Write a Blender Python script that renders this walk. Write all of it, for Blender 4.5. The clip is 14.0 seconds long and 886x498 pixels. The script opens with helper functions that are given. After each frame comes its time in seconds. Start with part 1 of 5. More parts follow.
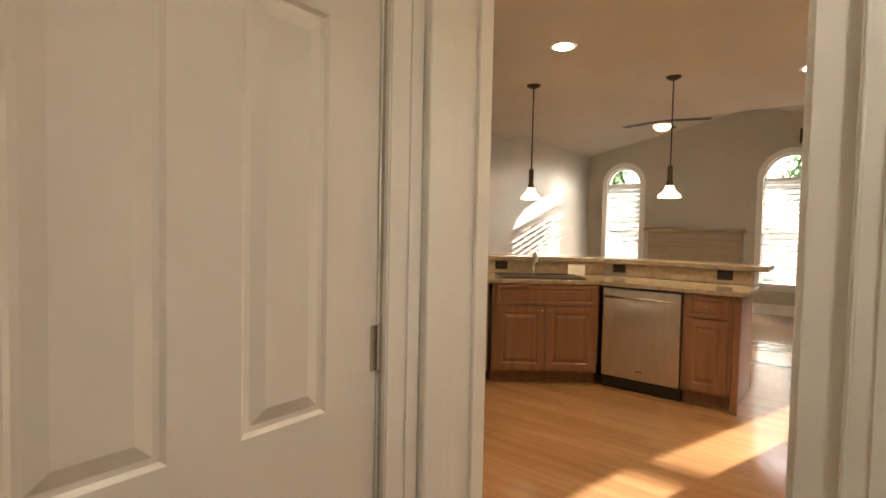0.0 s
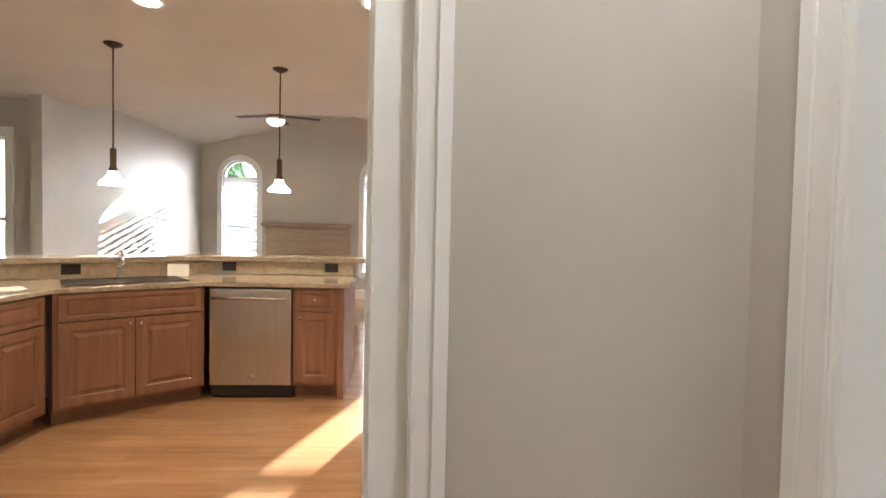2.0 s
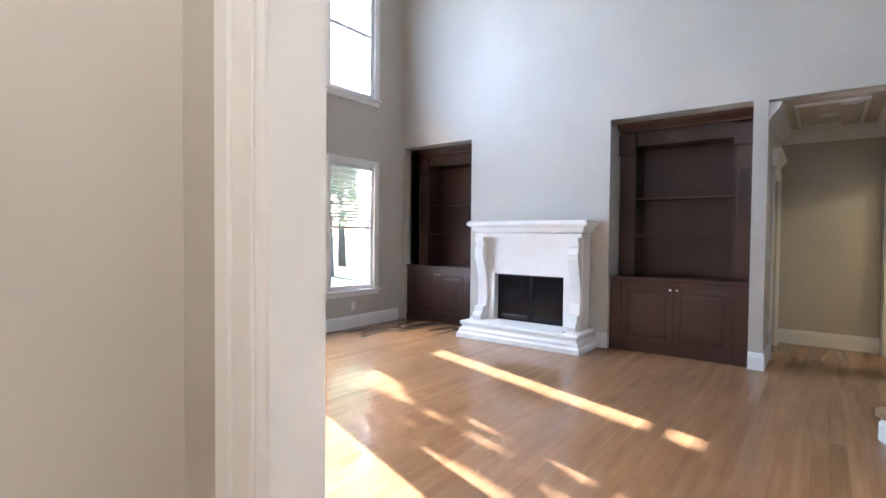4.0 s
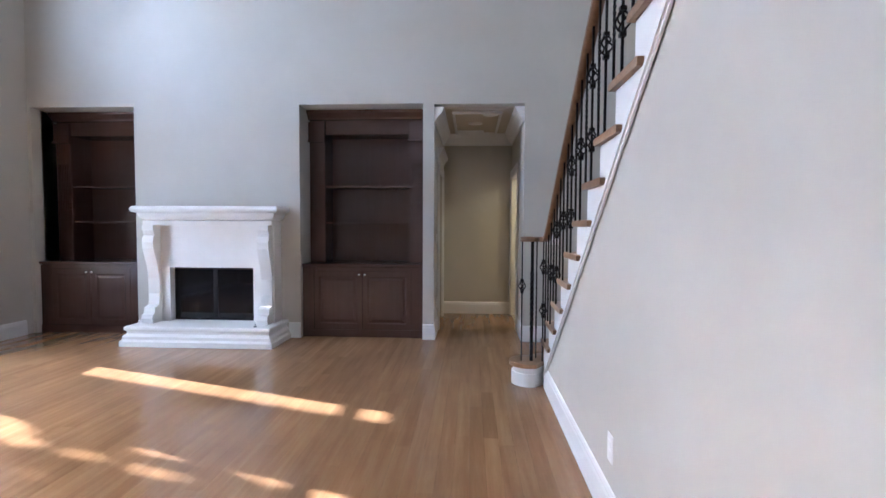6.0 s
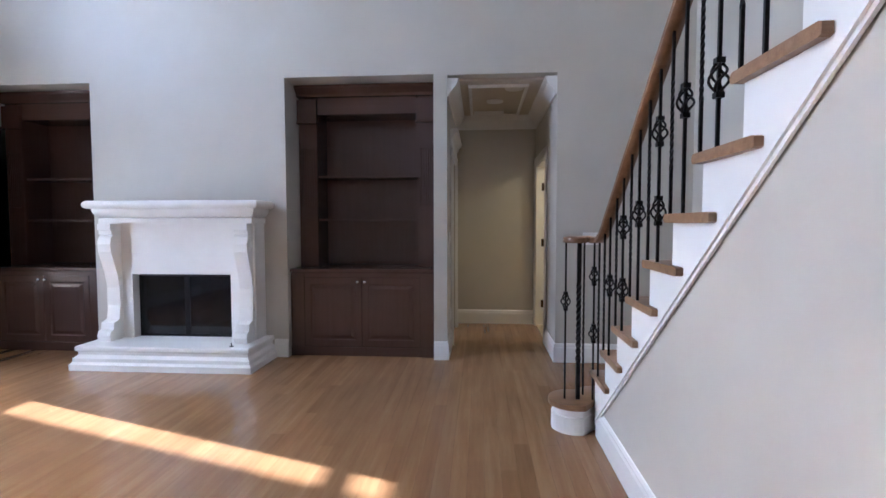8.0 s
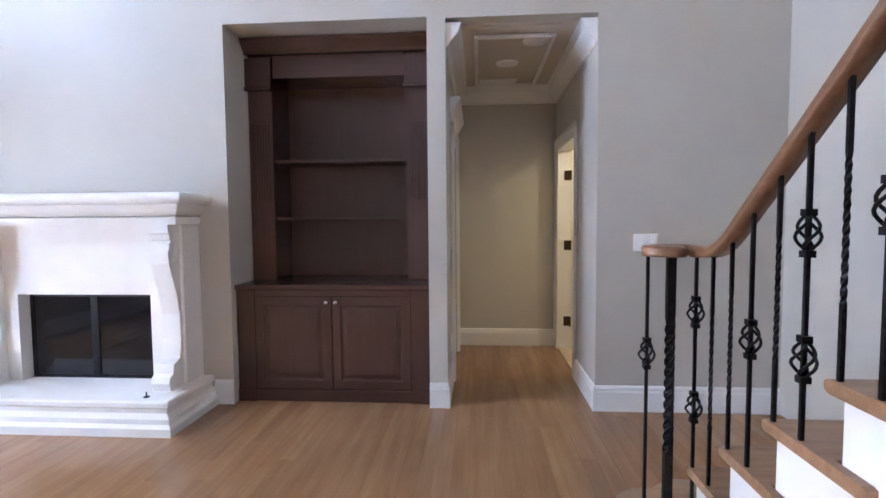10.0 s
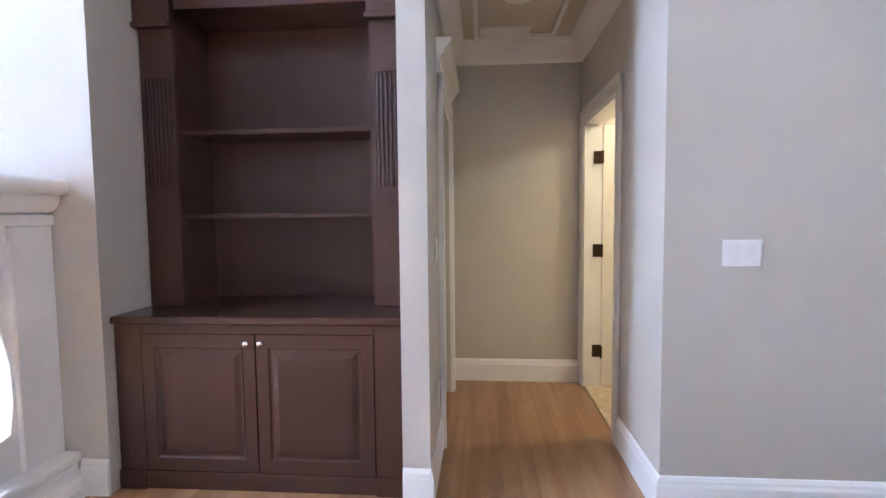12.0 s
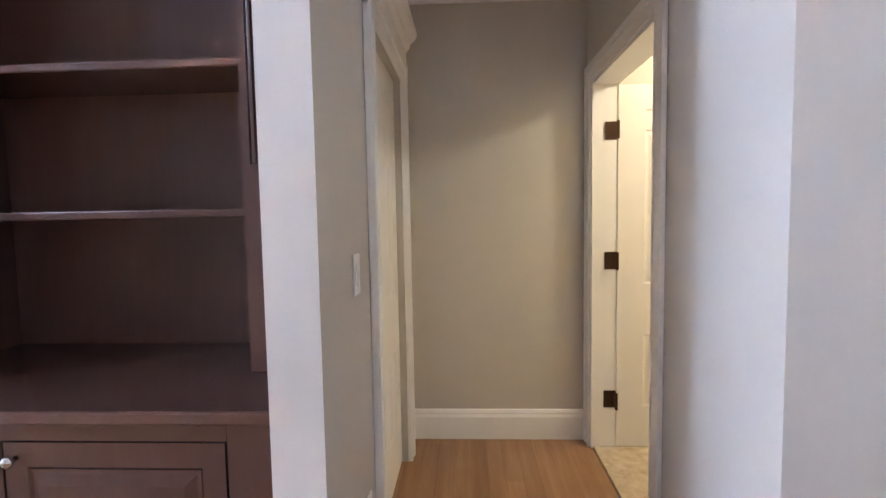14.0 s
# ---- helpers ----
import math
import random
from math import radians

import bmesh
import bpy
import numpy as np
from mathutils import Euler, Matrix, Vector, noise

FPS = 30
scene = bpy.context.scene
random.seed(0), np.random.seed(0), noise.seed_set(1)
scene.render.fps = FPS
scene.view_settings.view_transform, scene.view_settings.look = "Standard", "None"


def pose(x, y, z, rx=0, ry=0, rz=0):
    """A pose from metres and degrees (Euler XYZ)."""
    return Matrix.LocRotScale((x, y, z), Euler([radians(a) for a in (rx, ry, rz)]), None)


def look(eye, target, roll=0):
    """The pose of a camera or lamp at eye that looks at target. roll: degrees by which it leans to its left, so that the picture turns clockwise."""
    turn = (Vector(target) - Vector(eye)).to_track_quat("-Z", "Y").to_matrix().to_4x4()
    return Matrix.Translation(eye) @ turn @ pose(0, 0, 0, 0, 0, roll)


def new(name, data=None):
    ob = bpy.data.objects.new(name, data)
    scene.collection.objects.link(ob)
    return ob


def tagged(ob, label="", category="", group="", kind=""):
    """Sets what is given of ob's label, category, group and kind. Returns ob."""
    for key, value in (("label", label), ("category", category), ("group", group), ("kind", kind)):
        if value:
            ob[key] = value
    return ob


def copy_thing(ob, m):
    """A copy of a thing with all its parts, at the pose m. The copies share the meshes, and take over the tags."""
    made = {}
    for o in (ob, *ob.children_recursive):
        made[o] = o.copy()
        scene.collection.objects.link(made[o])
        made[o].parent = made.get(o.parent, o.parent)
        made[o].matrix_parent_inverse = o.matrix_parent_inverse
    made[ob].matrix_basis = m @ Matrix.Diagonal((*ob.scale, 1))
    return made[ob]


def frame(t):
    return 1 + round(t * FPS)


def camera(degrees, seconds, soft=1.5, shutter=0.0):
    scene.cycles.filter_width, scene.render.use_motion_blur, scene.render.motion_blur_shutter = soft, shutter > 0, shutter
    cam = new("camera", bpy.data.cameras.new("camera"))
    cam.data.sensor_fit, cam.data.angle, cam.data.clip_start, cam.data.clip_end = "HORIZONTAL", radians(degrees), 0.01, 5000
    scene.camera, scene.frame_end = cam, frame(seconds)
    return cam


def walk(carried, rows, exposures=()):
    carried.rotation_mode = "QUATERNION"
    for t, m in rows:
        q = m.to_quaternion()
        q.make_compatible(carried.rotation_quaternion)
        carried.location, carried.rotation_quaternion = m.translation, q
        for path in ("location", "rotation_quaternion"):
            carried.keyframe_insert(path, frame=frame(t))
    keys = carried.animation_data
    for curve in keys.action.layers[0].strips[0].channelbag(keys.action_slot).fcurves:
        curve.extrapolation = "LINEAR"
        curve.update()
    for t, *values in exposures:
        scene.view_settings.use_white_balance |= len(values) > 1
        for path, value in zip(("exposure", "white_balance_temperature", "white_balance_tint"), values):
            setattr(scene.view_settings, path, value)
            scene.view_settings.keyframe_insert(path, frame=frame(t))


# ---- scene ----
cam = camera(83.7, 14.0)
PATH = [
    (0, (1.215, 1.037, 1.246), (-0.034, 2.597, 1.169), 1.2),
    (0.5, (1.199, 1.144, 1.241), (0.313, 2.935, 1.166), 1.1),
    (1, (1.218, 1.224, 1.239), (0.617, 3.130, 1.166), 1.0),
    (1.5, (1.233, 1.274, 1.243), (0.921, 3.248, 1.174), 1.1),
    (2, (1.242, 1.322, 1.244), (1.342, 3.318, 1.180), 1.2),
    (2.5, (1.284, 1.372, 1.230), (1.869, 3.284, 1.175), 1.2),
    (3, (1.353, 1.405, 1.229), (2.295, 3.168, 1.176), 0.7),
    (3.5, (1.453, 1.454, 1.237), (2.763, 2.965, 1.185), 0.5),
    (4, (1.494, 1.483, 1.245), (3.080, 2.701, 1.192), 0.5),
    (4.2, (1.498, 1.489, 1.248), (3.194, 2.548, 1.193), 0.6),
    (6.3, (1.781, 1.508, 1.233), (3.777, 1.594, 1.145), 0.2),
    (6.5, (1.871, 1.504, 1.239), (3.867, 1.588, 1.153), 0.2),
    (7, (2.094, 1.531, 1.238), (4.089, 1.622, 1.147), 0.1),
    (7.5, (2.327, 1.587, 1.251), (4.321, 1.711, 1.152), 0.1),
    (8, (2.591, 1.615, 1.236), (4.582, 1.765, 1.131), -0.1),
    (8.2, (2.715, 1.619, 1.240), (4.706, 1.767, 1.131), -0.2),
    (10.3, (3.958, 1.710, 1.258), (5.949, 1.853, 1.138), -0.5),
    (10.5, (4.082, 1.701, 1.268), (6.071, 1.860, 1.140), -0.4),
    (11, (4.371, 1.704, 1.259), (6.361, 1.867, 1.130), -0.6),
    (11.5, (4.674, 1.683, 1.261), (6.664, 1.833, 1.131), -0.6),
    (12, (4.939, 1.684, 1.256), (6.928, 1.840, 1.124), -0.6),
    (12.5, (5.211, 1.702, 1.262), (7.200, 1.861, 1.128), -0.7),
    (13, (5.485, 1.662, 1.245), (7.474, 1.819, 1.107), -0.9),
    (13.5, (5.748, 1.621, 1.246), (7.737, 1.773, 1.106), -1.0),
    (14, (5.975, 1.598, 1.254), (7.968, 1.693, 1.113), -1.0),
]
EXPOSURES = [(0.0, 2.8, 6700, 12), (0.5, 3.2, 6050, 11), (1.0, 3.35, 5600, 10), (1.5, 3.35, 5400, 10), (3.0, 3.7, 5250, 13), (4.2, 3.75, 5350, 15), (6.5, 3.4, 5150, 17), (8.0, 3.35, 5250, 18), (10.5, 4.1, 5350, 19), (12.0, 4.45, 5250, 20), (14.0, 4.45, 5350, 21)]
walk(cam, [(t, look(eye, target, roll)) for t, eye, target, roll in PATH], EXPOSURES)

# ---------------------------------------------------------------- world, sun, exposure
SUN_EL, SUN_AZ = 16.8, math.atan(0.33)          # the sun stands over +y, a little towards +x
world = bpy.data.worlds.new("world")
scene.world = world
world.use_nodes = True
wn = world.node_tree.nodes
sky = wn.new("ShaderNodeTexSky")
sky.sky_type, sky.sun_disc = "NISHITA", False
sky.sun_elevation, sky.sun_rotation = radians(SUN_EL), SUN_AZ
world.node_tree.links.new(sky.outputs[0], wn["Background"].inputs[0])
wn["Background"].inputs[1].default_value = 0.15


def lamp(name, kind, m, watts, colour, **more):
    data = bpy.data.lights.new(name, kind)
    data.energy, data.color = watts, colour
    for key, value in more.items():
        if key == "size":
            data.size = value
        if key == "size_y":
            data.shape, data.size_y = "RECTANGLE", value
        if key == "radius":
            data.shadow_soft_size = value
        if key == "angle":
            data.angle = value
        if key == "spot":
            data.spot_size, data.spot_blend = value, 0.6
    ob = new(name, data)
    ob.matrix_world = m
    return ob


elv = radians(SUN_EL)
to_sun = Vector((math.sin(SUN_AZ) * math.cos(elv), math.cos(SUN_AZ) * math.cos(elv), math.sin(elv)))
lamp("sun", "SUN", look(to_sun * 50, (0, 0, 0)), 5.0, (1.0, 0.93, 0.82), angle=radians(0.5))


# ---------------------------------------------------------------- materials
class Mat:
    """A procedural material under construction."""

    def __init__(self, name, rough=0.5, metal=0.0, spec=0.5):
        self.m = bpy.data.materials.new(name)
        self.m.use_nodes = True
        self.t = self.m.node_tree
        self.b = self.t.nodes["Principled BSDF"]
        self.b.inputs["Roughness"].default_value = rough
        self.b.inputs["Metallic"].default_value = metal
        self.b.inputs["Specular IOR Level"].default_value = spec
        self.geo = None

    def node(self, kind, **more):
        n = self.t.nodes.new(kind)
        for key, value in more.items():
            n.inputs[key.replace("_", " ")].default_value = value
        return n

    def link(self, a, b):
        self.t.links.new(a, b)

    def place(self, scale=(1, 1, 1)):
        """World-size coordinates, stretched."""
        if not self.geo:
            self.geo = self.t.nodes.new("ShaderNodeNewGeometry")
        v = self.t.nodes.new("ShaderNodeMapping")
        v.inputs["Scale"].default_value = scale
        self.link(self.geo.outputs["Position"], v.inputs["Vector"])
        return v.outputs[0]

    def noise(self, size, detail=3.0, stretch=(1, 1, 1), rough=0.55):
        n = self.node("ShaderNodeTexNoise", Scale=1.0 / size, Detail=detail, Roughness=rough)
        self.link(self.place(stretch), n.inputs["Vector"])
        return n.outputs["Fac"]

    def ramp(self, fac, *stops):
        r = self.t.nodes.new("ShaderNodeValToRGB")
        while len(r.color_ramp.elements) < len(stops):
            r.color_ramp.elements.new(0.5)
        for e, (at, colour) in zip(r.color_ramp.elements, stops):
            e.position, e.color = at, (*colour, 1)
        self.link(fac, r.inputs[0])
        return r.outputs[0]

    def mix(self, fac, a, b, blend="MIX"):
        n = self.t.nodes.new("ShaderNodeMix")
        n.data_type, n.blend_type = "RGBA", blend
        for value, slot in ((fac, 0), (a, 6), (b, 7)):
            if isinstance(value, (int, float)):
                n.inputs[slot].default_value = value
            elif isinstance(value, tuple):
                n.inputs[slot].default_value = (*value, 1)
            else:
                self.link(value, n.inputs[slot])
        return n.outputs[2]

    def colour(self, c):
        if isinstance(c, tuple):
            self.b.inputs["Base Color"].default_value = (*c, 1)
        else:
            self.link(c, self.b.inputs["Base Color"])
        return self

    def rough(self, fac, lo, hi):
        r = self.node("ShaderNodeMapRange", To_Min=lo, To_Max=hi)
        self.link(fac, r.inputs[0])
        self.link(r.outputs[0], self.b.inputs["Roughness"])
        return self

    def bump(self, fac, strength=0.2, depth=0.002):
        n = self.node("ShaderNodeBump", Strength=strength, Distance=depth)
        self.link(fac, n.inputs["Height"])
        self.link(n.outputs[0], self.b.inputs["Normal"])
        return self

    def glow(self, colour, strength):
        self.b.inputs["Emission Color"].default_value = (*colour, 1)
        self.b.inputs["Emission Strength"].default_value = strength
        return self


def painted(name, lo, hi, rough=0.5, roller=0.006, strength=0.12):
    k = Mat(name, rough)
    k.colour(k.ramp(k.noise(0.9, 4), (0.35, lo), (0.65, hi)))
    k.rough(k.noise(0.3, 3), rough - 0.05, rough + 0.07)
    return k.bump(k.noise(roller, 2), strength, 0.0006).m


def wooden(name, dark, mid, light, along="x", rough=0.35, ring=0.035, strength=0.08, pieces=False):
    k = Mat(name, rough)
    s = {"x": (0.07, 1, 1), "y": (1, 0.07, 1), "z": (1, 1, 0.07)}[along]
    grain = k.noise(ring, 5, s, 0.62)
    fine = k.noise(0.004, 2, s)
    c = k.ramp(grain, (0.28, dark), (0.52, mid), (0.75, light))
    c = k.mix(0.18, c, k.ramp(fine, (0.3, dark), (0.7, light)))
    c = k.mix(1.0, c, k.ramp(k.noise(0.8, 3), (0.3, (0.90, 0.90, 0.90)), (0.7, (1.06, 1.05, 1.04))), "MULTIPLY")
    if pieces:
        info = k.t.nodes.new("ShaderNodeObjectInfo")
        k.place()
        add = k.t.nodes.new("ShaderNodeMath")
        add.operation = "MULTIPLY_ADD"
        add.inputs[1].default_value = 7.13
        k.link(k.geo.outputs["Random Per Island"], add.inputs[0])
        k.link(info.outputs["Random"], add.inputs[2])
        frac = k.t.nodes.new("ShaderNodeMath")
        frac.operation = "FRACT"
        k.link(add.outputs[0], frac.inputs[0])
        tone = k.ramp(frac.outputs[0], (0.0, (0.78, 0.74, 0.69)), (0.12, (0.92, 0.90, 0.87)), (0.7, (1.0, 1.0, 1.0)), (1.0, (1.06, 1.05, 1.02)))
        c = k.mix(1.0, c, tone, "MULTIPLY")
    k.colour(c)
    k.rough(k.noise(0.25, 3), rough - 0.06, rough + 0.08)
    return k.bump(grain, strength, 0.001).m


WALL = painted("greige_wall_paint", (0.50, 0.465, 0.40), (0.54, 0.505, 0.44), 0.42)
CEIL = painted("ceiling_paint", (0.56, 0.50, 0.42), (0.60, 0.54, 0.46), 0.75)
WHITE = painted("white_trim_paint", (0.78, 0.77, 0.74), (0.83, 0.82, 0.79), 0.30, 0.02, 0.05)
DOORWHITE = painted("door_paint", (0.74, 0.71, 0.66), (0.78, 0.75, 0.70), 0.35, 0.02, 0.05)
FLOOR = wooden("oak_floor", (0.27, 0.142, 0.064), (0.335, 0.187, 0.089), (0.40, 0.238, 0.122), "x", 0.12, 0.05, 0.006, True)
SUBFLOOR = Mat("floor_joint", 0.6).colour((0.13, 0.072, 0.036)).m
def stained(name, dark, light, along):
    """Smooth, satin, dark-stained wood with faint grain."""
    k = Mat(name, 0.26)
    s = {"y": (1, 0.05, 1), "z": (1, 1, 0.05)}[along]
    grain = k.noise(0.03, 5, s, 0.6)
    c = k.ramp(grain, (0.2, dark), (0.8, light))
    k.colour(k.mix(1.0, c, k.ramp(k.noise(0.5, 2), (0.3, (0.93, 0.92, 0.91)), (0.7, (1.06, 1.06, 1.06))), "MULTIPLY"))
    return k.bump(grain, 0.004, 0.0003).m


ESPRESSO = stained("espresso_wood", (0.060, 0.0285, 0.0205), (0.070, 0.0345, 0.0255), "z")
ESPRESSO_H = stained("espresso_wood_level", (0.060, 0.0285, 0.0205), (0.071, 0.0350, 0.0260), "y")
TREADWOOD = wooden("stair_oak", (0.20, 0.105, 0.05), (0.30, 0.17, 0.085), (0.38, 0.23, 0.125), "y", 0.32, 0.03, 0.05)
RAILWOOD = wooden("rail_oak", (0.14, 0.068, 0.032), (0.21, 0.11, 0.055), (0.29, 0.165, 0.085), "x", 0.30, 0.03, 0.05)
MAPLE = wooden("cabinet_maple", (0.17, 0.080, 0.042), (0.235, 0.115, 0.062), (0.30, 0.155, 0.088), "z", 0.35, 0.06, 0.04)
k = Mat("cast_stone", 0.62)
k.colour(k.ramp(k.noise(0.35, 5), (0.3, (0.80, 0.775, 0.73)), (0.7, (0.87, 0.85, 0.81))))
STONE = k.bump(k.noise(0.012, 4), 0.25, 0.0015).m
k = Mat("black_iron", 0.42, 0.75)
k.colour(k.ramp(k.noise(0.02, 3), (0.3, (0.012, 0.011, 0.011)), (0.7, (0.03, 0.028, 0.028))))
IRON = k.bump(k.noise(0.006, 3), 0.3, 0.0008).m
k = Mat("firebox_soot", 0.8)
k.colour(k.ramp(k.noise(0.06, 4), (0.3, (0.006, 0.006, 0.007)), (0.7, (0.022, 0.021, 0.022))))
SOOT = k.bump(k.noise(0.01, 3), 0.4, 0.002).m
FIREGLASS = Mat("fire_glass", 0.06).colour((0.008, 0.008, 0.010)).m
CHROME = Mat("satin_nickel", 0.22, 1.0).colour((0.66, 0.64, 0.60)).m
k = Mat("stainless_steel", 0.3, 1.0)
k.colour(k.ramp(k.noise(0.003, 2, (1, 1, 0.01)), (0.3, (0.46, 0.43, 0.40)), (0.7, (0.58, 0.55, 0.51))))
STEEL = k.rough(k.noise(0.004, 2, (1, 1, 0.02)), 0.24, 0.38).m
k = Mat("granite", 0.15)
k.colour(k.mix(0.5, k.ramp(k.noise(0.006, 5), (0.35, (0.10, 0.07, 0.05)), (0.5, (0.36, 0.29, 0.20)), (0.65, (0.55, 0.48, 0.38))), k.ramp(k.noise(0.05, 5), (0.3, (0.16, 0.11, 0.07)), (0.7, (0.48, 0.40, 0.30)))))
GRANITE = k.m
k = Mat("travertine", 0.45)
k.colour(k.ramp(k.noise(0.05, 6), (0.3, (0.42, 0.32, 0.20)), (0.55, (0.56, 0.46, 0.32)), (0.75, (0.66, 0.57, 0.44))))
TILE = k.bump(k.noise(0.01, 4), 0.2, 0.001).m
BLACK = Mat("black_plastic", 0.4).colour((0.02, 0.018, 0.016)).m
BRONZE = Mat("oiled_bronze", 0.4, 0.8).colour((0.06, 0.035, 0.022)).m
PLATE = Mat("white_plastic", 0.35).colour((0.80, 0.79, 0.77)).m
PAPER = Mat("paper", 0.8).colour((0.82, 0.80, 0.74)).m
BRASSVENT = Mat("vent_bronze", 0.5, 0.6).colour((0.20, 0.13, 0.07)).m
BULB = Mat("lit_bulb", 0.5).colour((0.8, 0.75, 0.65)).glow((1.0, 0.80, 0.52), 11.0).m
SHADEGLASS = Mat("lit_alabaster_glass", 0.4).colour((0.80, 0.72, 0.58)).glow((1.0, 0.78, 0.48), 0.55).m
k = Mat("window_glass", 0.0)
k.b.inputs["Transmission Weight"].default_value = 1.0
k.b.inputs["IOR"].default_value = 1.45
GLASS = k.m
k = Mat("blind_slat", 0.55)
BLIND = k.colour(k.ramp(k.noise(0.4, 2), (0.3, (0.70, 0.70, 0.69)), (0.7, (0.76, 0.76, 0.75)))).m


def let_through(k, hue, share):
    """Mixes light that shines through into a thin material."""
    thin = k.node("ShaderNodeBsdfTranslucent", Color=(*hue, 1))
    both = k.t.nodes.new("ShaderNodeMixShader")
    both.inputs[0].default_value = share
    k.link(k.b.outputs[0], both.inputs[1])
    k.link(thin.outputs[0], both.inputs[2])
    k.link(both.outputs[0], next(n for n in k.t.nodes if n.type == "OUTPUT_MATERIAL").inputs["Surface"])


let_through(k, (0.70, 0.72, 0.74), 0.2)
k = Mat("leaves", 0.6)
LEAF = k.colour(k.ramp(k.noise(0.5, 4), (0.3, (0.04, 0.075, 0.02)), (0.7, (0.10, 0.13, 0.04)))).m
let_through(k, (0.22, 0.36, 0.16), 0.5)
k = Mat("bark", 0.9)
BARK = k.colour(k.ramp(k.noise(0.15, 5, (1, 1, 0.3)), (0.3, (0.06, 0.045, 0.035)), (0.7, (0.16, 0.13, 0.10)))).bump(k.noise(0.06, 4, (1, 1, 0.25)), 0.8, 0.02).m
k = Mat("lawn", 0.9)
LAWN = k.colour(k.ramp(k.noise(2.0, 6), (0.3, (0.06, 0.075, 0.025)), (0.6, (0.12, 0.12, 0.05)), (0.8, (0.20, 0.16, 0.08)))).bump(k.noise(0.05, 4), 0.6, 0.03).m
k = Mat("siding", 0.7)
SIDING = k.colour(k.ramp(k.noise(0.6, 4), (0.3, (0.42, 0.40, 0.36)), (0.7, (0.50, 0.48, 0.44)))).m
k = Mat("roof_shingle", 0.9)
SHINGLE = k.colour(k.ramp(k.noise(0.15, 4), (0.3, (0.07, 0.06, 0.055)), (0.7, (0.14, 0.12, 0.11)))).m


# ---------------------------------------------------------------- mesh helpers
def box(bm, x0, x1, y0, y1, z0, z1, bevel=0.0):
    x0, x1, y0, y1, z0, z1 = min(x0, x1), max(x0, x1), min(y0, y1), max(y0, y1), min(z0, z1), max(z0, z1)
    v = [bm.verts.new((x, y, z)) for z in (z0, z1) for y in (y0, y1) for x in (x0, x1)]
    f = [bm.faces.new([v[i] for i in q]) for q in ((0, 2, 3, 1), (4, 5, 7, 6), (0, 1, 5, 4), (2, 6, 7, 3), (0, 4, 6, 2), (1, 3, 7, 5))]
    if bevel:
        edges = {e for q in f for e in q.edges}
        bmesh.ops.bevel(bm, geom=list(edges), offset=bevel, segments=2, affect="EDGES", profile=0.5)
    return bm


def boxes(*rows, bevel=0.0):
    bm = bmesh.new()
    for r in rows:
        box(bm, *r, bevel=bevel)
    return bm


def extrude(points, axis, a, b):
    """A flat outline, in the two other axes in order, drawn out along an axis from a to b."""
    bm = bmesh.new()
    put = {"x": lambda u, v, w: (w, u, v), "y": lambda u, v, w: (u, w, v), "z": lambda u, v, w: (u, v, w)}[axis]
    lo = [bm.verts.new(put(u, v, a)) for u, v in points]
    hi = [bm.verts.new(put(u, v, b)) for u, v in points]
    n = len(points)
    for i in range(n):
        bm.faces.new((lo[i], lo[(i + 1) % n], hi[(i + 1) % n], hi[i]))
    bm.faces.new(lo[::-1])
    bm.faces.new(hi)
    bmesh.ops.recalc_face_normals(bm, faces=bm.faces)
    return bm


def lathe(profile, steps=20, centre=(0, 0, 0)):
    """Rings of (radius, z) about the vertical."""
    bm = bmesh.new()
    rings = [[bm.verts.new((centre[0] + r * math.cos(2 * math.pi * i / steps), centre[1] + r * math.sin(2 * math.pi * i / steps), centre[2] + z)) for i in range(steps)] for r, z in profile]
    for a, b in zip(rings, rings[1:]):
        for i in range(steps):
            bm.faces.new((a[i], a[(i + 1) % steps], b[(i + 1) % steps], b[i]))
    bm.faces.new(rings[0][::-1])
    bm.faces.new(rings[-1])
    bmesh.ops.recalc_face_normals(bm, faces=bm.faces)
    return bm


def sweep(bm, path, outline, up=(0, 0, 1)):
    """An outline of (across, up) drawn along a path."""
    path = [Vector(p) for p in path]
    rings = []
    for i, p in enumerate(path):
        ahead = (path[min(i + 1, len(path) - 1)] - path[max(i - 1, 0)]).normalized()
        side = ahead.cross(Vector(up)).normalized()
        top = side.cross(ahead)
        rings.append([bm.verts.new(p + side * u + top * v) for u, v in outline])
    n = len(outline)
    for a, b in zip(rings, rings[1:]):
        for i in range(n):
            bm.faces.new((a[i], a[(i + 1) % n], b[(i + 1) % n], b[i]))
    bm.faces.new(rings[0][::-1])
    bm.faces.new(rings[-1])
    bmesh.ops.recalc_face_normals(bm, faces=bm.faces)
    return bm


def ring(r, n=10, squash=1.0):
    return [(r * math.cos(2 * math.pi * i / n), squash * r * math.sin(2 * math.pi * i / n)) for i in range(n)]


def mesh_of(name, bm, material, smooth=False):
    me = bpy.data.meshes.new(name)
    bm.to_mesh(me)
    bm.free()
    me.materials.append(material)
    if smooth:
        for p in me.polygons:
            p.use_smooth = True
    return me


def part(name, bm, material, parent=None, label="", smooth=False):
    ob = new(name, mesh_of(name, bm, material, smooth))
    ob.parent = parent
    if label:
        ob["label"] = label
    return ob


def thing(name, at, label, category, group=""):
    ob = new(name)
    ob.empty_display_size = 0.1
    ob.matrix_world = Matrix.Translation(at)
    return tagged(ob, label, category, group)


def structure(name, bm, material, label, category="wall"):
    return tagged(part(name, bm, material), label, category, kind="structure")


